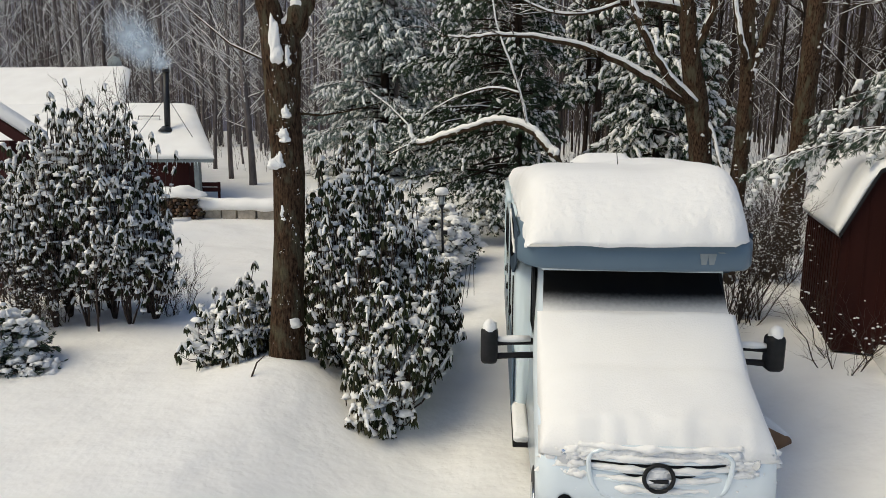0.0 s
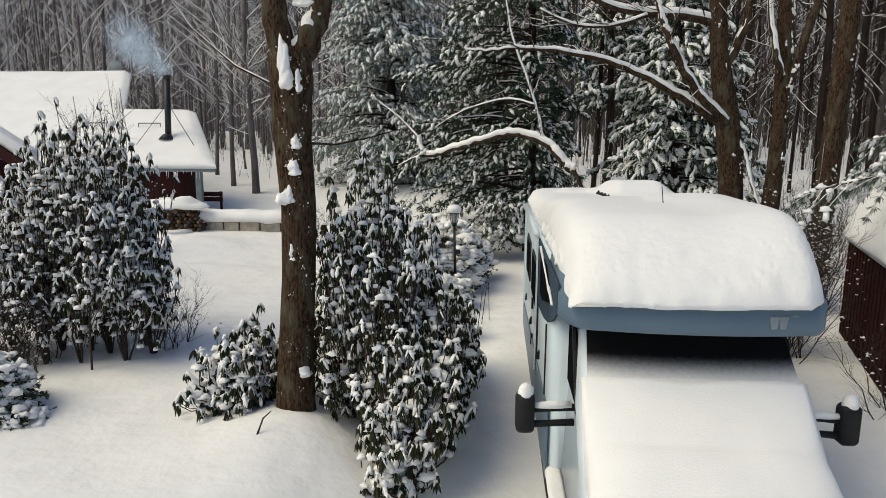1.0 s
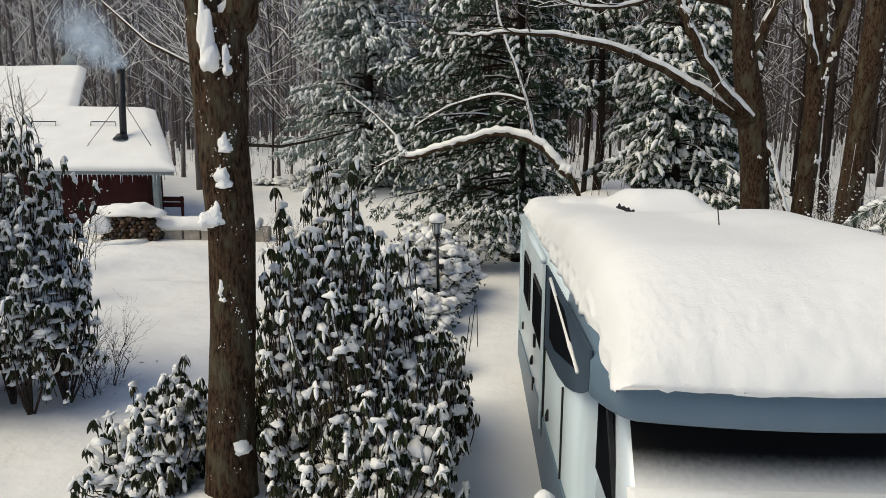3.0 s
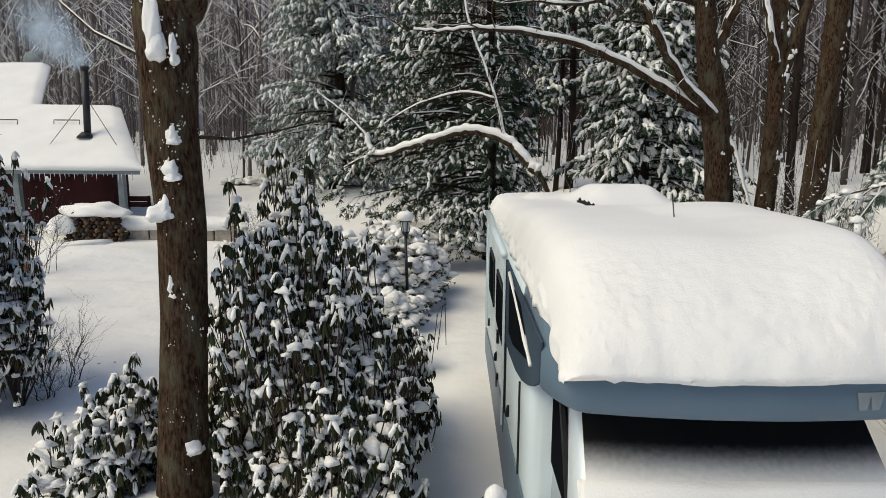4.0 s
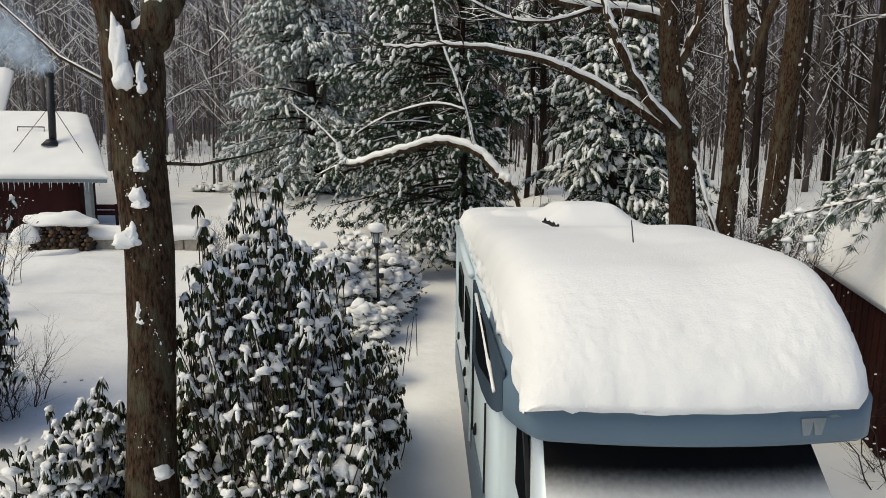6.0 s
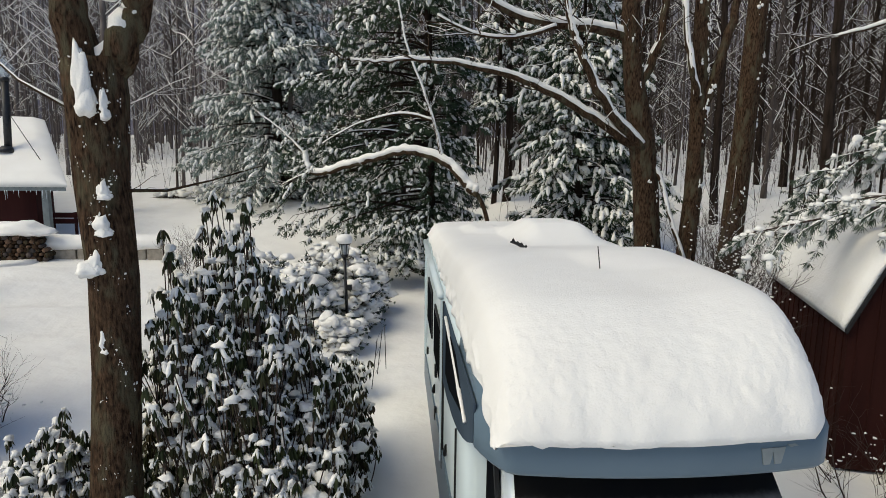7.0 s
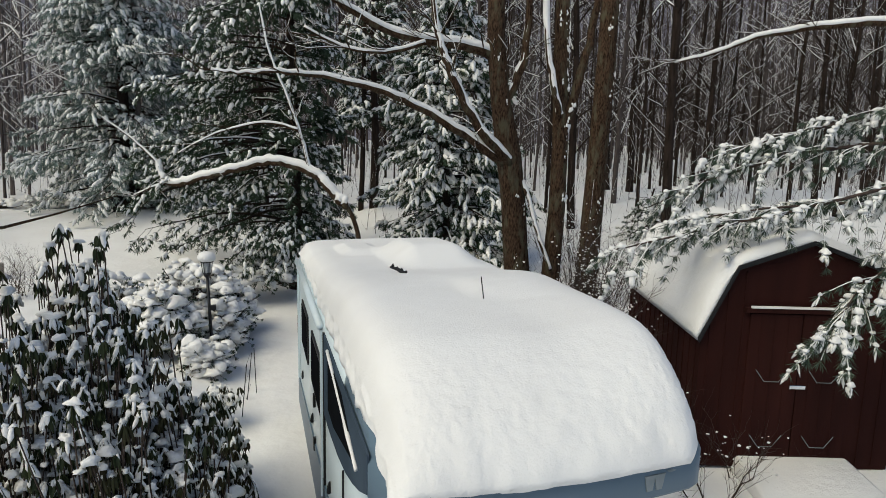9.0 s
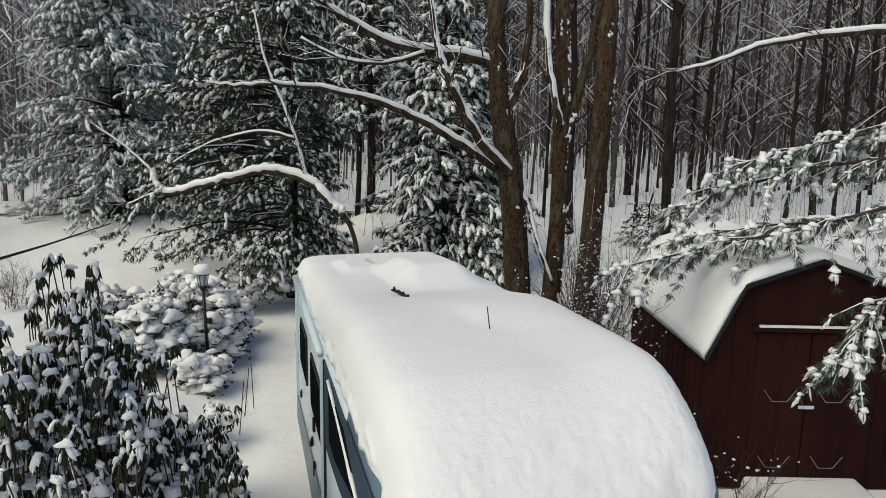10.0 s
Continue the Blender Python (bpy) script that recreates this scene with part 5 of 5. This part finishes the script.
def rhododendron(label, lobes, bases, count, seed, droop=0.86, snow_size=0.085, llen=(0.08, 0.145), fill=0.7, snow_p=0.5, drape=1.0):
    rng = random.Random(seed)
    t = thing("rhododendron", label, "shrub")
    w, lf, s = Build(), Build(), Build()
    tot = sum(l[1][0] * l[1][1] * l[1][2] for l in lobes)
    for c, r in lobes:
        for _ in range(int(count * r[0] * r[1] * r[2] / tot)):
            while True:
                d = Vector((rng.gauss(0, 1), rng.gauss(0, 1), rng.gauss(0, 1))).normalized()
                if d.z > -0.75:
                    break
            k = 1 - fill * rng.random() ** 1.4
            k *= 1 + max(0.0, rng.gauss(0, 0.07)) + 0.30 * noise.noise((d.x * 2 + seed, d.y * 2, d.z * 2)) + 0.36 * noise.noise((d.x * 5 + seed, d.y * 5, d.z * 5))
            p = Vector((c[0] + d.x * r[0] * k, c[1] + d.y * r[1] * k, c[2] + d.z * r[2] * k))
            if p.z < ground_z(p.x, p.y) + 0.08:
                continue
            if (p.x + 2.2) ** 2 + (p.y - 8.4) ** 2 < 0.11:
                continue
            # stem back to a fork
            base = min(bases, key=lambda q: (q[0] - p.x) ** 2 + (q[1] - p.y) ** 2)
            gz = ground_z(*base[:2])
            mid = Vector((base[0], base[1], gz)).lerp(p, 0.68) + Vector((rng.uniform(-0.12, 0.12), rng.uniform(-0.12, 0.12), -0.10))
            q = [mid, mid.lerp(p, 0.5) + Vector((0, 0, -0.05)), p]
            w.tube(q, [0.007, 0.006, 0.005], 4, False)
            if rng.random() < 0.06:
                w.tube([Vector((base[0], base[1], gz - 0.1)), Vector((base[0], base[1], gz)).lerp(mid, 0.5) + Vector((rng.uniform(-0.1, 0.1), rng.uniform(-0.1, 0.1), 0)), mid], [0.018, 0.014, 0.009], 5, False)
            open_sky = snow_p * (0.55 + 0.75 * ss(-0.5, 0.8, d.z))
            a0 = rng.uniform(0, 6.28)
            n = rng.randint(7, 10)
            for i in range(n):
                a = a0 + 2 * math.pi * i / n + rng.uniform(-0.3, 0.3)
                dr = droop + rng.uniform(-0.2, 0.16)
                dd = Vector((math.cos(a) * math.cos(dr * 1.35), math.sin(a) * math.cos(dr * 1.35), -math.sin(dr * 1.35)))
                ln = rng.uniform(*llen)
                leaf(lf, p + Vector((math.cos(a), math.sin(a), 0)) * 0.015, dd, ln, rng.uniform(0.011, 0.018), rng)
                if rng.random() < 0.16:
                    up = Vector((math.cos(a), math.sin(a), 0.6)) * 0.014
                    s.tube([p + up, p + dd * ln * 0.3 + up, p + dd * ln * rng.uniform(0.4, 0.75) + up * 0.7], [0.008, 0.013, 0.004], 4)
            if rng.random() < 0.55:
                m3, k5 = Vector(c).lerp(p, rng.uniform(0.45, 0.78)), rng.uniform(0.03, 0.085)
                s.blob((m3.x, m3.y, m3.z), (k5 * rng.uniform(1.0, 1.8), k5, k5 * rng.uniform(0.6, 0.9)), 2, 0.45, rng)
            # a rope of snow along the twig behind the whorl
            if rng.random() < open_sky:
                qq = [q[0].lerp(q[1], 0.3), q[1], q[2]]
                if abs(q[2].z - q[0].z) < 0.75 * (q[2] - q[0]).length:
                    s.tube([v + Vector((rng.uniform(-0.01, 0.01), 0, 0.014)) for v in qq], [rng.uniform(0.008, 0.014), rng.uniform(0.016, 0.034), rng.uniform(0.014, 0.03)], 6)
                else:
                    k4 = rng.uniform(0.025, 0.06)
                    s.blob((q[1].x, q[1].y, q[1].z), (k4 * rng.uniform(1.0, 1.6), k4, k4 * rng.uniform(0.7, 1.0)), 2, 0.45, rng)
            # a cap on the whorl, slumping down between the leaves
            if rng.random() < open_sky:
                k2 = snow_size * rng.uniform(0.18, 0.62)
                s.blob((p.x, p.y, p.z - 0.005), (k2 * rng.uniform(0.7, 1.3), k2 * 0.7, k2 * rng.uniform(0.6, 1.1)), 2, 0.6, rng)
                for _k in range(rng.randint(1, 4)):
                    a = rng.uniform(0, 6.28)
                    fall = Vector((math.cos(a) * 0.6, math.sin(a) * 0.6, -0.75))
                    clump(s, p, fall, rng.uniform(0.05, 0.13) * drape, rng.uniform(0.010, 0.024) * drape, rng)
    part("stem", w, TWIG, t, "thin brown stems", kind="stuff")
    part("leaves", lf, LEAF, t, "dark green drooping curled leaves", kind="stuff")
    part("snow_load", s, SNOW, t, "clumps of snow on the leaf whorls", kind="stuff")
    return t


rhododendron("large rhododendron beside the drive, leaves curled under snow",
             [((-1.50, 9.5, 1.75), (0.85, 1.35, 1.70)), ((-0.90, 9.3, 1.25), (0.75, 1.4, 1.05)), ((-0.80, 8.3, 0.95), (0.70, 0.9, 0.85)), ((-0.55, 10.9, 0.75), (0.50, 1.2, 0.75)), ((-0.9, 7.55, 0.5), (0.42, 0.45, 0.45))],
             [(-1.4, 9.6), (-1.1, 8.9), (-0.7, 10.6), (-0.9, 8.2), (-1.5, 10.4), (-1.7, 8.9), (-0.6, 9.3), (-1.2, 10.0), (-0.5, 11.4), (-0.8, 7.7), (-1.8, 9.8)], 3500, 51, droop=1.03, snow_p=0.62)
rhododendron("low rhododendron growing round the maple, dusted with snow", [((-2.85, 8.75, 1.05), (0.75, 0.6, 0.85)), ((-3.2, 8.5, 0.8), (0.5, 0.5, 0.45))], [(-2.8, 8.8), (-3.1, 8.6)], 480, 52, droop=1.03, snow_p=0.6)
rhododendron("tall leggy rhododendron with snowy curled leaves on the lawn",
             [((-6.3, 10.8, 2.45), (1.15, 1.1, 1.80)), ((-7.4, 10.5, 2.0), (1.2, 1.0, 1.3)), ((-5.6, 10.6, 1.75), (0.85, 0.85, 1.0))],
             [(-5.75, 9.8), (-6.1, 10.1), (-5.5, 10.3), (-6.6, 10.0), (-7.3, 10.3), (-5.95, 10.6), (-6.3, 10.7), (-5.3, 10.7), (-6.8, 10.7), (-7.7, 10.0), (-7.0, 9.8), (-6.4, 11.2), (-5.6, 11.1)], 2500, 53, droop=1.06, snow_size=0.085, snow_p=0.86, drape=1.15)
rhododendron("young rhododendron sprig in snow beside the drive", [((-0.55, 13.6, 0.55), (0.35, 0.4, 0.25))], [(-0.5, 13.6)], 28, 54)


def twig_tips(at, count, seed, r=0.9):
    """Thin bare stems that stand up out of a shrub."""
    rng = random.Random(seed)
    t = thing("bare_twig_clump", "thin bare twigs standing above the rhododendron", "shrub")
    w = Build()
    for _ in range(count):
        x, y = at[0] + rng.uniform(-r, r), at[1] + rng.uniform(-0.4, 0.4)
        q = wiggle((x, y, at[2] - 1.6), (x + rng.uniform(-0.3, 0.3), y, at[2] + rng.uniform(-0.3, 0.4)), 5, 0.05, rng)
        w.tube(q, taper(0.012, 0.004, 5), 5, False)
        twigs(w, None, q[3:], 0.45, 5, rng, 0.004, 1, 0.0, 0.9)
    part("stem", w, TWIG, t)


twig_tips((-6.2, 11.1, 4.35), 12, 81, 0.6)


def snow_mound(name, label, lobes, seed, green=True, lump=(0.05, 0.13), dense=60):
    """A shrub almost hidden by snow: leaf sprays under heaped lumps."""
    rng = random.Random(seed)
    t = thing(name, label, "shrub")
    w, lf, s = Build(), Build(), Build()
    for c, r in lobes:
        n = int(dense * (r[0] + r[1]) * r[2] / 0.5)
        for _ in range(n):
            d = Vector((rng.gauss(0, 1), rng.gauss(0, 1), abs(rng.gauss(0.2, 0.8)) - 0.25)).normalized()
            k = rng.uniform(0.6, 1.02) * (1 + 0.25 * noise.noise((d.x * 2.5 + seed, d.y * 2.5, d.z * 2.5)))
            p = Vector((c[0] + d.x * r[0] * k, c[1] + d.y * r[1] * k, c[2] + d.z * r[2] * k))
            q = rng.uniform(*lump) * (1 + 0.5 * (rng.random() < 0.15))
            s.blob(p, (q * rng.uniform(0.9, 1.6), q, q * rng.uniform(0.7, 1.0)), 2, 0.6, rng)
            for _k in range(3):
                e = p + Vector((rng.gauss(0, 0.1), rng.gauss(0, 0.1), -0.06 - 0.1 * rng.random()))
                w.tube([Vector(c).lerp(e, 0.6), e + (e - Vector(c)).normalized() * 0.06], [0.008, 0.003], 3, False)
                if green:
                    tuft(lf, e, (e - Vector(c)).normalized(), 8, 0.075, 0.010, rng)
    part("stem", w, TWIG, t)
    if green:
        part("leaves", lf, NEEDLE_SOFT, t, "grey-green leaves showing under snow", kind="stuff")
    part("snow_load", s, SNOW, t, "heaped snow", kind="stuff")


snow_mound("evergreen_shrub", "rounded evergreen shrub buried in heaped snow", [((-1.9, 16.9, 0.7), (0.9, 0.9, 1.15)), ((-1.3, 18.2, 0.8), (0.9, 0.9, 1.2)), ((-2.9, 17.9, 0.7), (0.9, 0.9, 1.0))], 61)
snow_mound("evergreen_shrub", "evergreen shrub heaped with snow beside the lamp", [((-0.55, 17.6, 0.5), (0.40, 0.8, 0.9)), ((-0.45, 18.8, 0.5), (0.5, 0.7, 0.9)), ((-0.9, 15.9, 0.35), (0.45, 0.5, 0.6))], 62)
snow_mound("yew_shrub", "low yew shrub drooping under snow on the lawn", [((-6.15, 8.25, 0.8), (0.6, 0.5, 0.65)), ((-5.65, 8.05, 0.6), (0.35, 0.3, 0.25))], 63, lump=(0.025, 0.07), dense=190)
snow_mound("low_shrub", "low shrubs under snow at the lawn edge", [((0.2, 21.3, 0.8), (1.1, 0.6, 0.7)), ((-1.6, 20.4, 0.7), (0.9, 0.5, 0.6)), ((2.0, 22.6, 0.8), (1.0, 0.6, 0.6))], 64)
snow_mound("garden_bed", "row of brown dried stems under snow", [((-8.5, 32.5, 1.75), (1.6, 0.4, 0.35)), ((-5.8, 32.8, 1.75), (1.6, 0.4, 0.35)), ((-3.2, 32.0, 1.75), (1.4, 0.4, 0.35))], 65, green=False)


# ---- lamp post ----
def build_lamp():
    t = thing("post_lamp", "black garden lantern post with a snow cap", "lamp", (-0.82, 16.75, 0.15))
    b = Build()
    b.tube([(0.03, 0, -0.2), (-0.03, 0, 1.72)], [0.035, 0.03], 10)
    part("post", b, IRON, t, "black iron post")
    b = Build()
    b.tube([(-0.03, 0, 1.70), (-0.03, 0, 1.78)], [0.05, 0.085], 8)
    part("collar", b, IRON, t)
    b = Build()
    b.tube([(-0.03, 0, 1.79), (-0.03, 0, 2.0)], [0.075, 0.10], 6)
    part("glass", b, LAMP_GLASS, t, "clear lantern glass", smooth=False)
    for k in range(6):
        a = 2 * math.pi * k / 6
        b = Build()
        b.tube([(-0.03 + 0.08 * math.cos(a), 0.08 * math.sin(a), 1.78), (-0.03 + 0.107 * math.cos(a), 0.107 * math.sin(a), 2.01)], [0.008, 0.008], 5)
        part("bar", b, IRON, t)
    b = Build()
    b.tube([(-0.03, 0, 2.0), (-0.03, 0, 2.03), (-0.03, 0, 2.10)], [0.13, 0.13, 0.03], 8)
    part("hood", b, IRON, t)
    b = Build()
    b.box((0.0, -0.05, 1.02), (0.12, 0.05, 1.12))
    part("outlet_box", b, IRON, t, smooth=False, bevel=0.01)
    b = Build()
    b.loft([[(-0.85 + r * math.cos(2 * math.pi * i / 20), 16.75 + r * math.sin(2 * math.pi * i / 20), z) for i in range(20)] for r, z in ((0.12, 2.17), (0.165, 2.19), (0.175, 2.26), (0.15, 2.33), (0.08, 2.36))])
    solid("lamp_snow", b, SNOW, "round cap of snow on the lantern", "snow")


build_lamp()


# ---- brush beside the shed ----
def brush(at, count, height, spread, seed, label, leafy=0):
    rng = random.Random(seed)
    t = thing("bare_bush", label, "shrub")
    w, s, lf = Build(), Build(), Build()
    for _ in range(count):
        x, y = at[0] + rng.gauss(0, 0.22), at[1] + rng.gauss(0, 0.3)
        z = ground_z(x, y)
        a = rng.uniform(0, 6.28)
        l = height * rng.uniform(0.5, 1.1)
        e = Vector((x + math.cos(a) * spread * rng.random(), y + math.sin(a) * spread * rng.random(), z + l))
        q = wiggle((x, y, z - 0.1), e, 5, 0.06, rng)
        limb(w, None, q, 0.009, 0.003, 5)
        twigs(w, None, q, 0.6, 10, rng, 0.0035, 1, 0.003, 0.5)
        for _k in range(14):
            c = q[rng.randrange(2, len(q))] + Vector((rng.gauss(0, 0.16), rng.gauss(0, 0.16), rng.gauss(0.05, 0.14)))
            k = rng.uniform(0.006, 0.020)
            s.blob(c, (k * 1.4, k, k), 1, 0.5, rng)
    part("stem", w, TWIG, t, "thin brown stems")
    part("twig_snow", s, SNOW, t, kind="stuff")


brush((4.75, 11.6), 46, 2.4, 1.2, 71, "bare multi-stemmed bush beside the shed, snow on twigs")
brush((6.4, 14.6), 75, 2.3, 1.7, 72, "bare tangled bush behind the shed with snowy twigs")
brush((-10.0, 18.6), 14, 1.9, 1.0, 77, "small bare ornamental tree with snowy twigs")
brush((5.3, 9.2), 6, 1.0, 0.9, 73, "few bare stems in front of the shed")
brush((-6.9, 9.9), 24, 1.2, 0.5, 74, "thin bare stems at the foot of a rhododendron")
brush((-5.2, 11.2), 8, 0.7, 0.25, 75, "thin bare stems at the lawn edge")
brush((-5.6, 21.5), 12, 1.0, 0.5, 76, "upright thin bare stems on the lawn")


# ---- pine bough over the shed ----
def build_bough():
    rng = random.Random(90)
    t = thing("pine_bough", "soft pine boughs with long needles and snow clumps", "branch")
    w, nd, s = Build(), Build(), Build()
    mains = [[(9.2, 8.6, 4.9), (7.6, 8.9, 4.35), (6.4, 9.4, 3.95), (5.3, 10.0, 3.6), (4.5, 10.5, 3.3)],
             [(9.2, 8.6, 4.9), (7.9, 8.4, 4.2), (6.9, 8.4, 3.65), (6.2, 8.4, 3.15), (5.8, 8.3, 2.75)],
             [(9.2, 8.6, 4.9), (8.0, 9.4, 4.8), (6.8, 10.0, 4.6), (5.9, 10.6, 4.2), (5.3, 11.0, 3.8)],
             [(9.2, 8.6, 4.9), (8.2, 8.8, 4.4), (7.2, 9.2, 4.05), (6.3, 9.9, 3.9), (5.5, 10.4, 3.7)],
             [(9.2, 8.6, 5.4), (8.0, 9.5, 5.2), (7.0, 10.0, 4.9), (6.2, 10.6, 4.6)],
             [(9.2, 8.6, 4.7), (7.9, 8.1, 4.1), (7.2, 8.0, 3.7), (6.6, 7.9, 3.3)],
             [(9.2, 8.6, 4.9), (8.4, 8.0, 4.2), (7.6, 7.9, 3.6), (7.0, 7.8, 3.0)]]
    for m in mains:
        q = [Vector(p) for p in m]
        limb(w, None, q, 0.030, 0.008, 6, 0.0, rng)
        for _ in range(36):
            k = rng.uniform(1.0, len(q) - 1.001)
            i = int(k)
            p = q[i].lerp(q[i + 1], k - i)
            d = (q[i + 1] - q[i]).normalized()
            dd = (d + Vector((rng.uniform(-0.9, 0.9), rng.uniform(-0.9, 0.9), rng.uniform(-0.5, 0.35)))).normalized()
            l = rng.uniform(0.25, 0.7)
            e = p + dd * l + Vector((0, 0, -0.10))
            qq = [p, p.lerp(e, 0.5) + Vector((0, 0, 0.04)), e]
            limb(w, s, qq, 0.007, 0.003, 5, 0.007, rng)
            for v in (0.35, 0.6, 0.8, 1.0):
                pp = qq[1].lerp(e, (v - 0.5) * 2) if v > 0.5 else p.lerp(qq[1], v * 2)
                tuft(nd, pp, (dd * 0.6 + Vector((0, 0, -0.7))).normalized(), 34, 0.13, 0.0036, rng)
                if rng.random() < 0.55:
                    kk = rng.uniform(0.022, 0.06)
                    s.blob((pp.x, pp.y, pp.z + 0.01), (kk * rng.uniform(0.9, 1.3), kk, kk * rng.uniform(0.7, 1.0)), 2, 0.4, rng)
                    for _k in range(2):
                        fall = (dd * 0.5 + Vector((rng.gauss(0, 0.3), rng.gauss(0, 0.3), -0.8))).normalized()
                        clump(s, pp, fall, rng.uniform(0.06, 0.14), kk * rng.uniform(0.45, 0.8), rng)
    part("limb", w, TWIG, t)
    part("needles", nd, NEEDLE_SOFT, t, "long soft green needles", kind="stuff")
    part("snow_load", s, SNOW, t, "round clumps of snow", kind="stuff")
    w = Build()
    limb(w, None, [Vector((9.4, 8.6, 0.4)), Vector((9.3, 8.6, 4.6)), Vector((9.3, 8.6, 11))], 0.2, 0.1, 10)
    part("trunk", w, BARK, t)


build_bough()

# ---- small things in the snow ----
b = Build()
lg = wiggle((3.35, 8.6, 0.32), (3.85, 7.5, 0.20), 4, 0.01, random.Random(1))
b.tube(lg, [0.10] * 5, 12)
solid("fallen_log", b, WOOD, "cut brown log half buried beside the motorhome", "log")
b = Build()
b.tube([p + Vector((0.03, 0.03, 0.07)) for p in lg], [0.10, 0.10, 0.09, 0.08, 0.05], 12)
solid("log_snow", b, SNOW, "snow lying along a log", "snow")

wf = thing("garden_wire_fence", "thin leaning garden fence stakes with wire", "fence")
for (x0, y0), (x1, y1) in (((-0.12, 14.6), (-0.02, 14.75)), ((-0.2, 13.9), (-0.1, 14.2)), ((0.05, 14.9), (0.02, 15.0))):
    b = Build()
    z = ground_z(x0, y0)
    b.tube([(x0, y0, z - 0.1), (x1, y1, z + 0.82)], [0.008, 0.008], 5)
    part("stake", b, IRON, wf)
b = Build()
for z in (0.3, 0.6, 0.85):
    b.tube([(-0.12, 14.0, z), (-0.05, 14.7, z)], [0.003, 0.003], 4)
part("wire", b, IRON, wf)
sg = thing("broken_twig", "broken twig sticking out of the snow", "twig")
b = Build()
b.tube([(-2.45, 7.55, 0.72), (-2.38, 7.65, 0.95), (-2.3, 7.7, 1.02)], [0.014, 0.010, 0.006], 5)
part("stem", b, TWIG, sg)


# ---- smoke from the stove pipe ----
def smoke_mat():
    m = bpy.data.materials.new("wood_smoke")
    m.use_nodes = True
    nt = m.node_tree
    nt.nodes.remove(nt.nodes["Principled BSDF"])
    out = nt.nodes["Material Output"]
    tr, df, mx = nt.nodes.new("ShaderNodeBsdfTransparent"), nt.nodes.new("ShaderNodeBsdfDiffuse"), nt.nodes.new("ShaderNodeMixShader")
    df.inputs[0].default_value = (0.70, 0.80, 0.88, 1)
    tc = nt.nodes.new("ShaderNodeTexCoord")
    gr = nt.nodes.new("ShaderNodeTexGradient")
    gr.gradient_type = "SPHERICAL"
    n = nt.nodes.new("ShaderNodeTexNoise")
    n.inputs["Scale"].default_value, n.inputs["Detail"].default_value = 2.6, 5
    mu = nt.nodes.new("ShaderNodeMath")
    mu.operation = "MULTIPLY"
    mr = nt.nodes.new("ShaderNodeMapRange")
    mr.inputs["From Min"].default_value, mr.inputs["From Max"].default_value, mr.inputs["To Max"].default_value = 0.06, 0.6, 0.55
    nt.links.new(tc.outputs["Object"], gr.inputs[0])
    nt.links.new(tc.outputs["Object"], n.inputs[0])
    nt.links.new(gr.outputs["Fac"], mu.inputs[0])
    nt.links.new(n.outputs[0], mu.inputs[1])
    nt.links.new(mu.outputs[0], mr.inputs["Value"])
    nt.links.new(mr.outputs[0], mx.inputs[0])
    nt.links.new(tr.outputs[0], mx.inputs[1])
    nt.links.new(df.outputs[0], mx.inputs[2])
    nt.links.new(mx.outputs[0], out.inputs[0])
    return m


SMOKE = smoke_mat()
smoke = thing("chimney_smoke", "pale blue wood smoke drifting from the stove pipe", "smoke", (-12.25, 25.6, 6.1))
for x, z, r in ((-0.15, 0.25, 0.55), (-0.75, 0.75, 0.95), (-1.3, 1.35, 1.2)):
    b = Build()
    b.add([(x_, y_ * 0.06, z_) for x_, y_, z_ in ICO[3][0]], ICO[3][1])
    o = part("puff", b, SMOKE, smoke)
    o.matrix_basis = pose(x, 0.05 * x, z, 0, 0, 20) @ Matrix.Diagonal((r, r, r, 1))
    o.visible_shadow = False
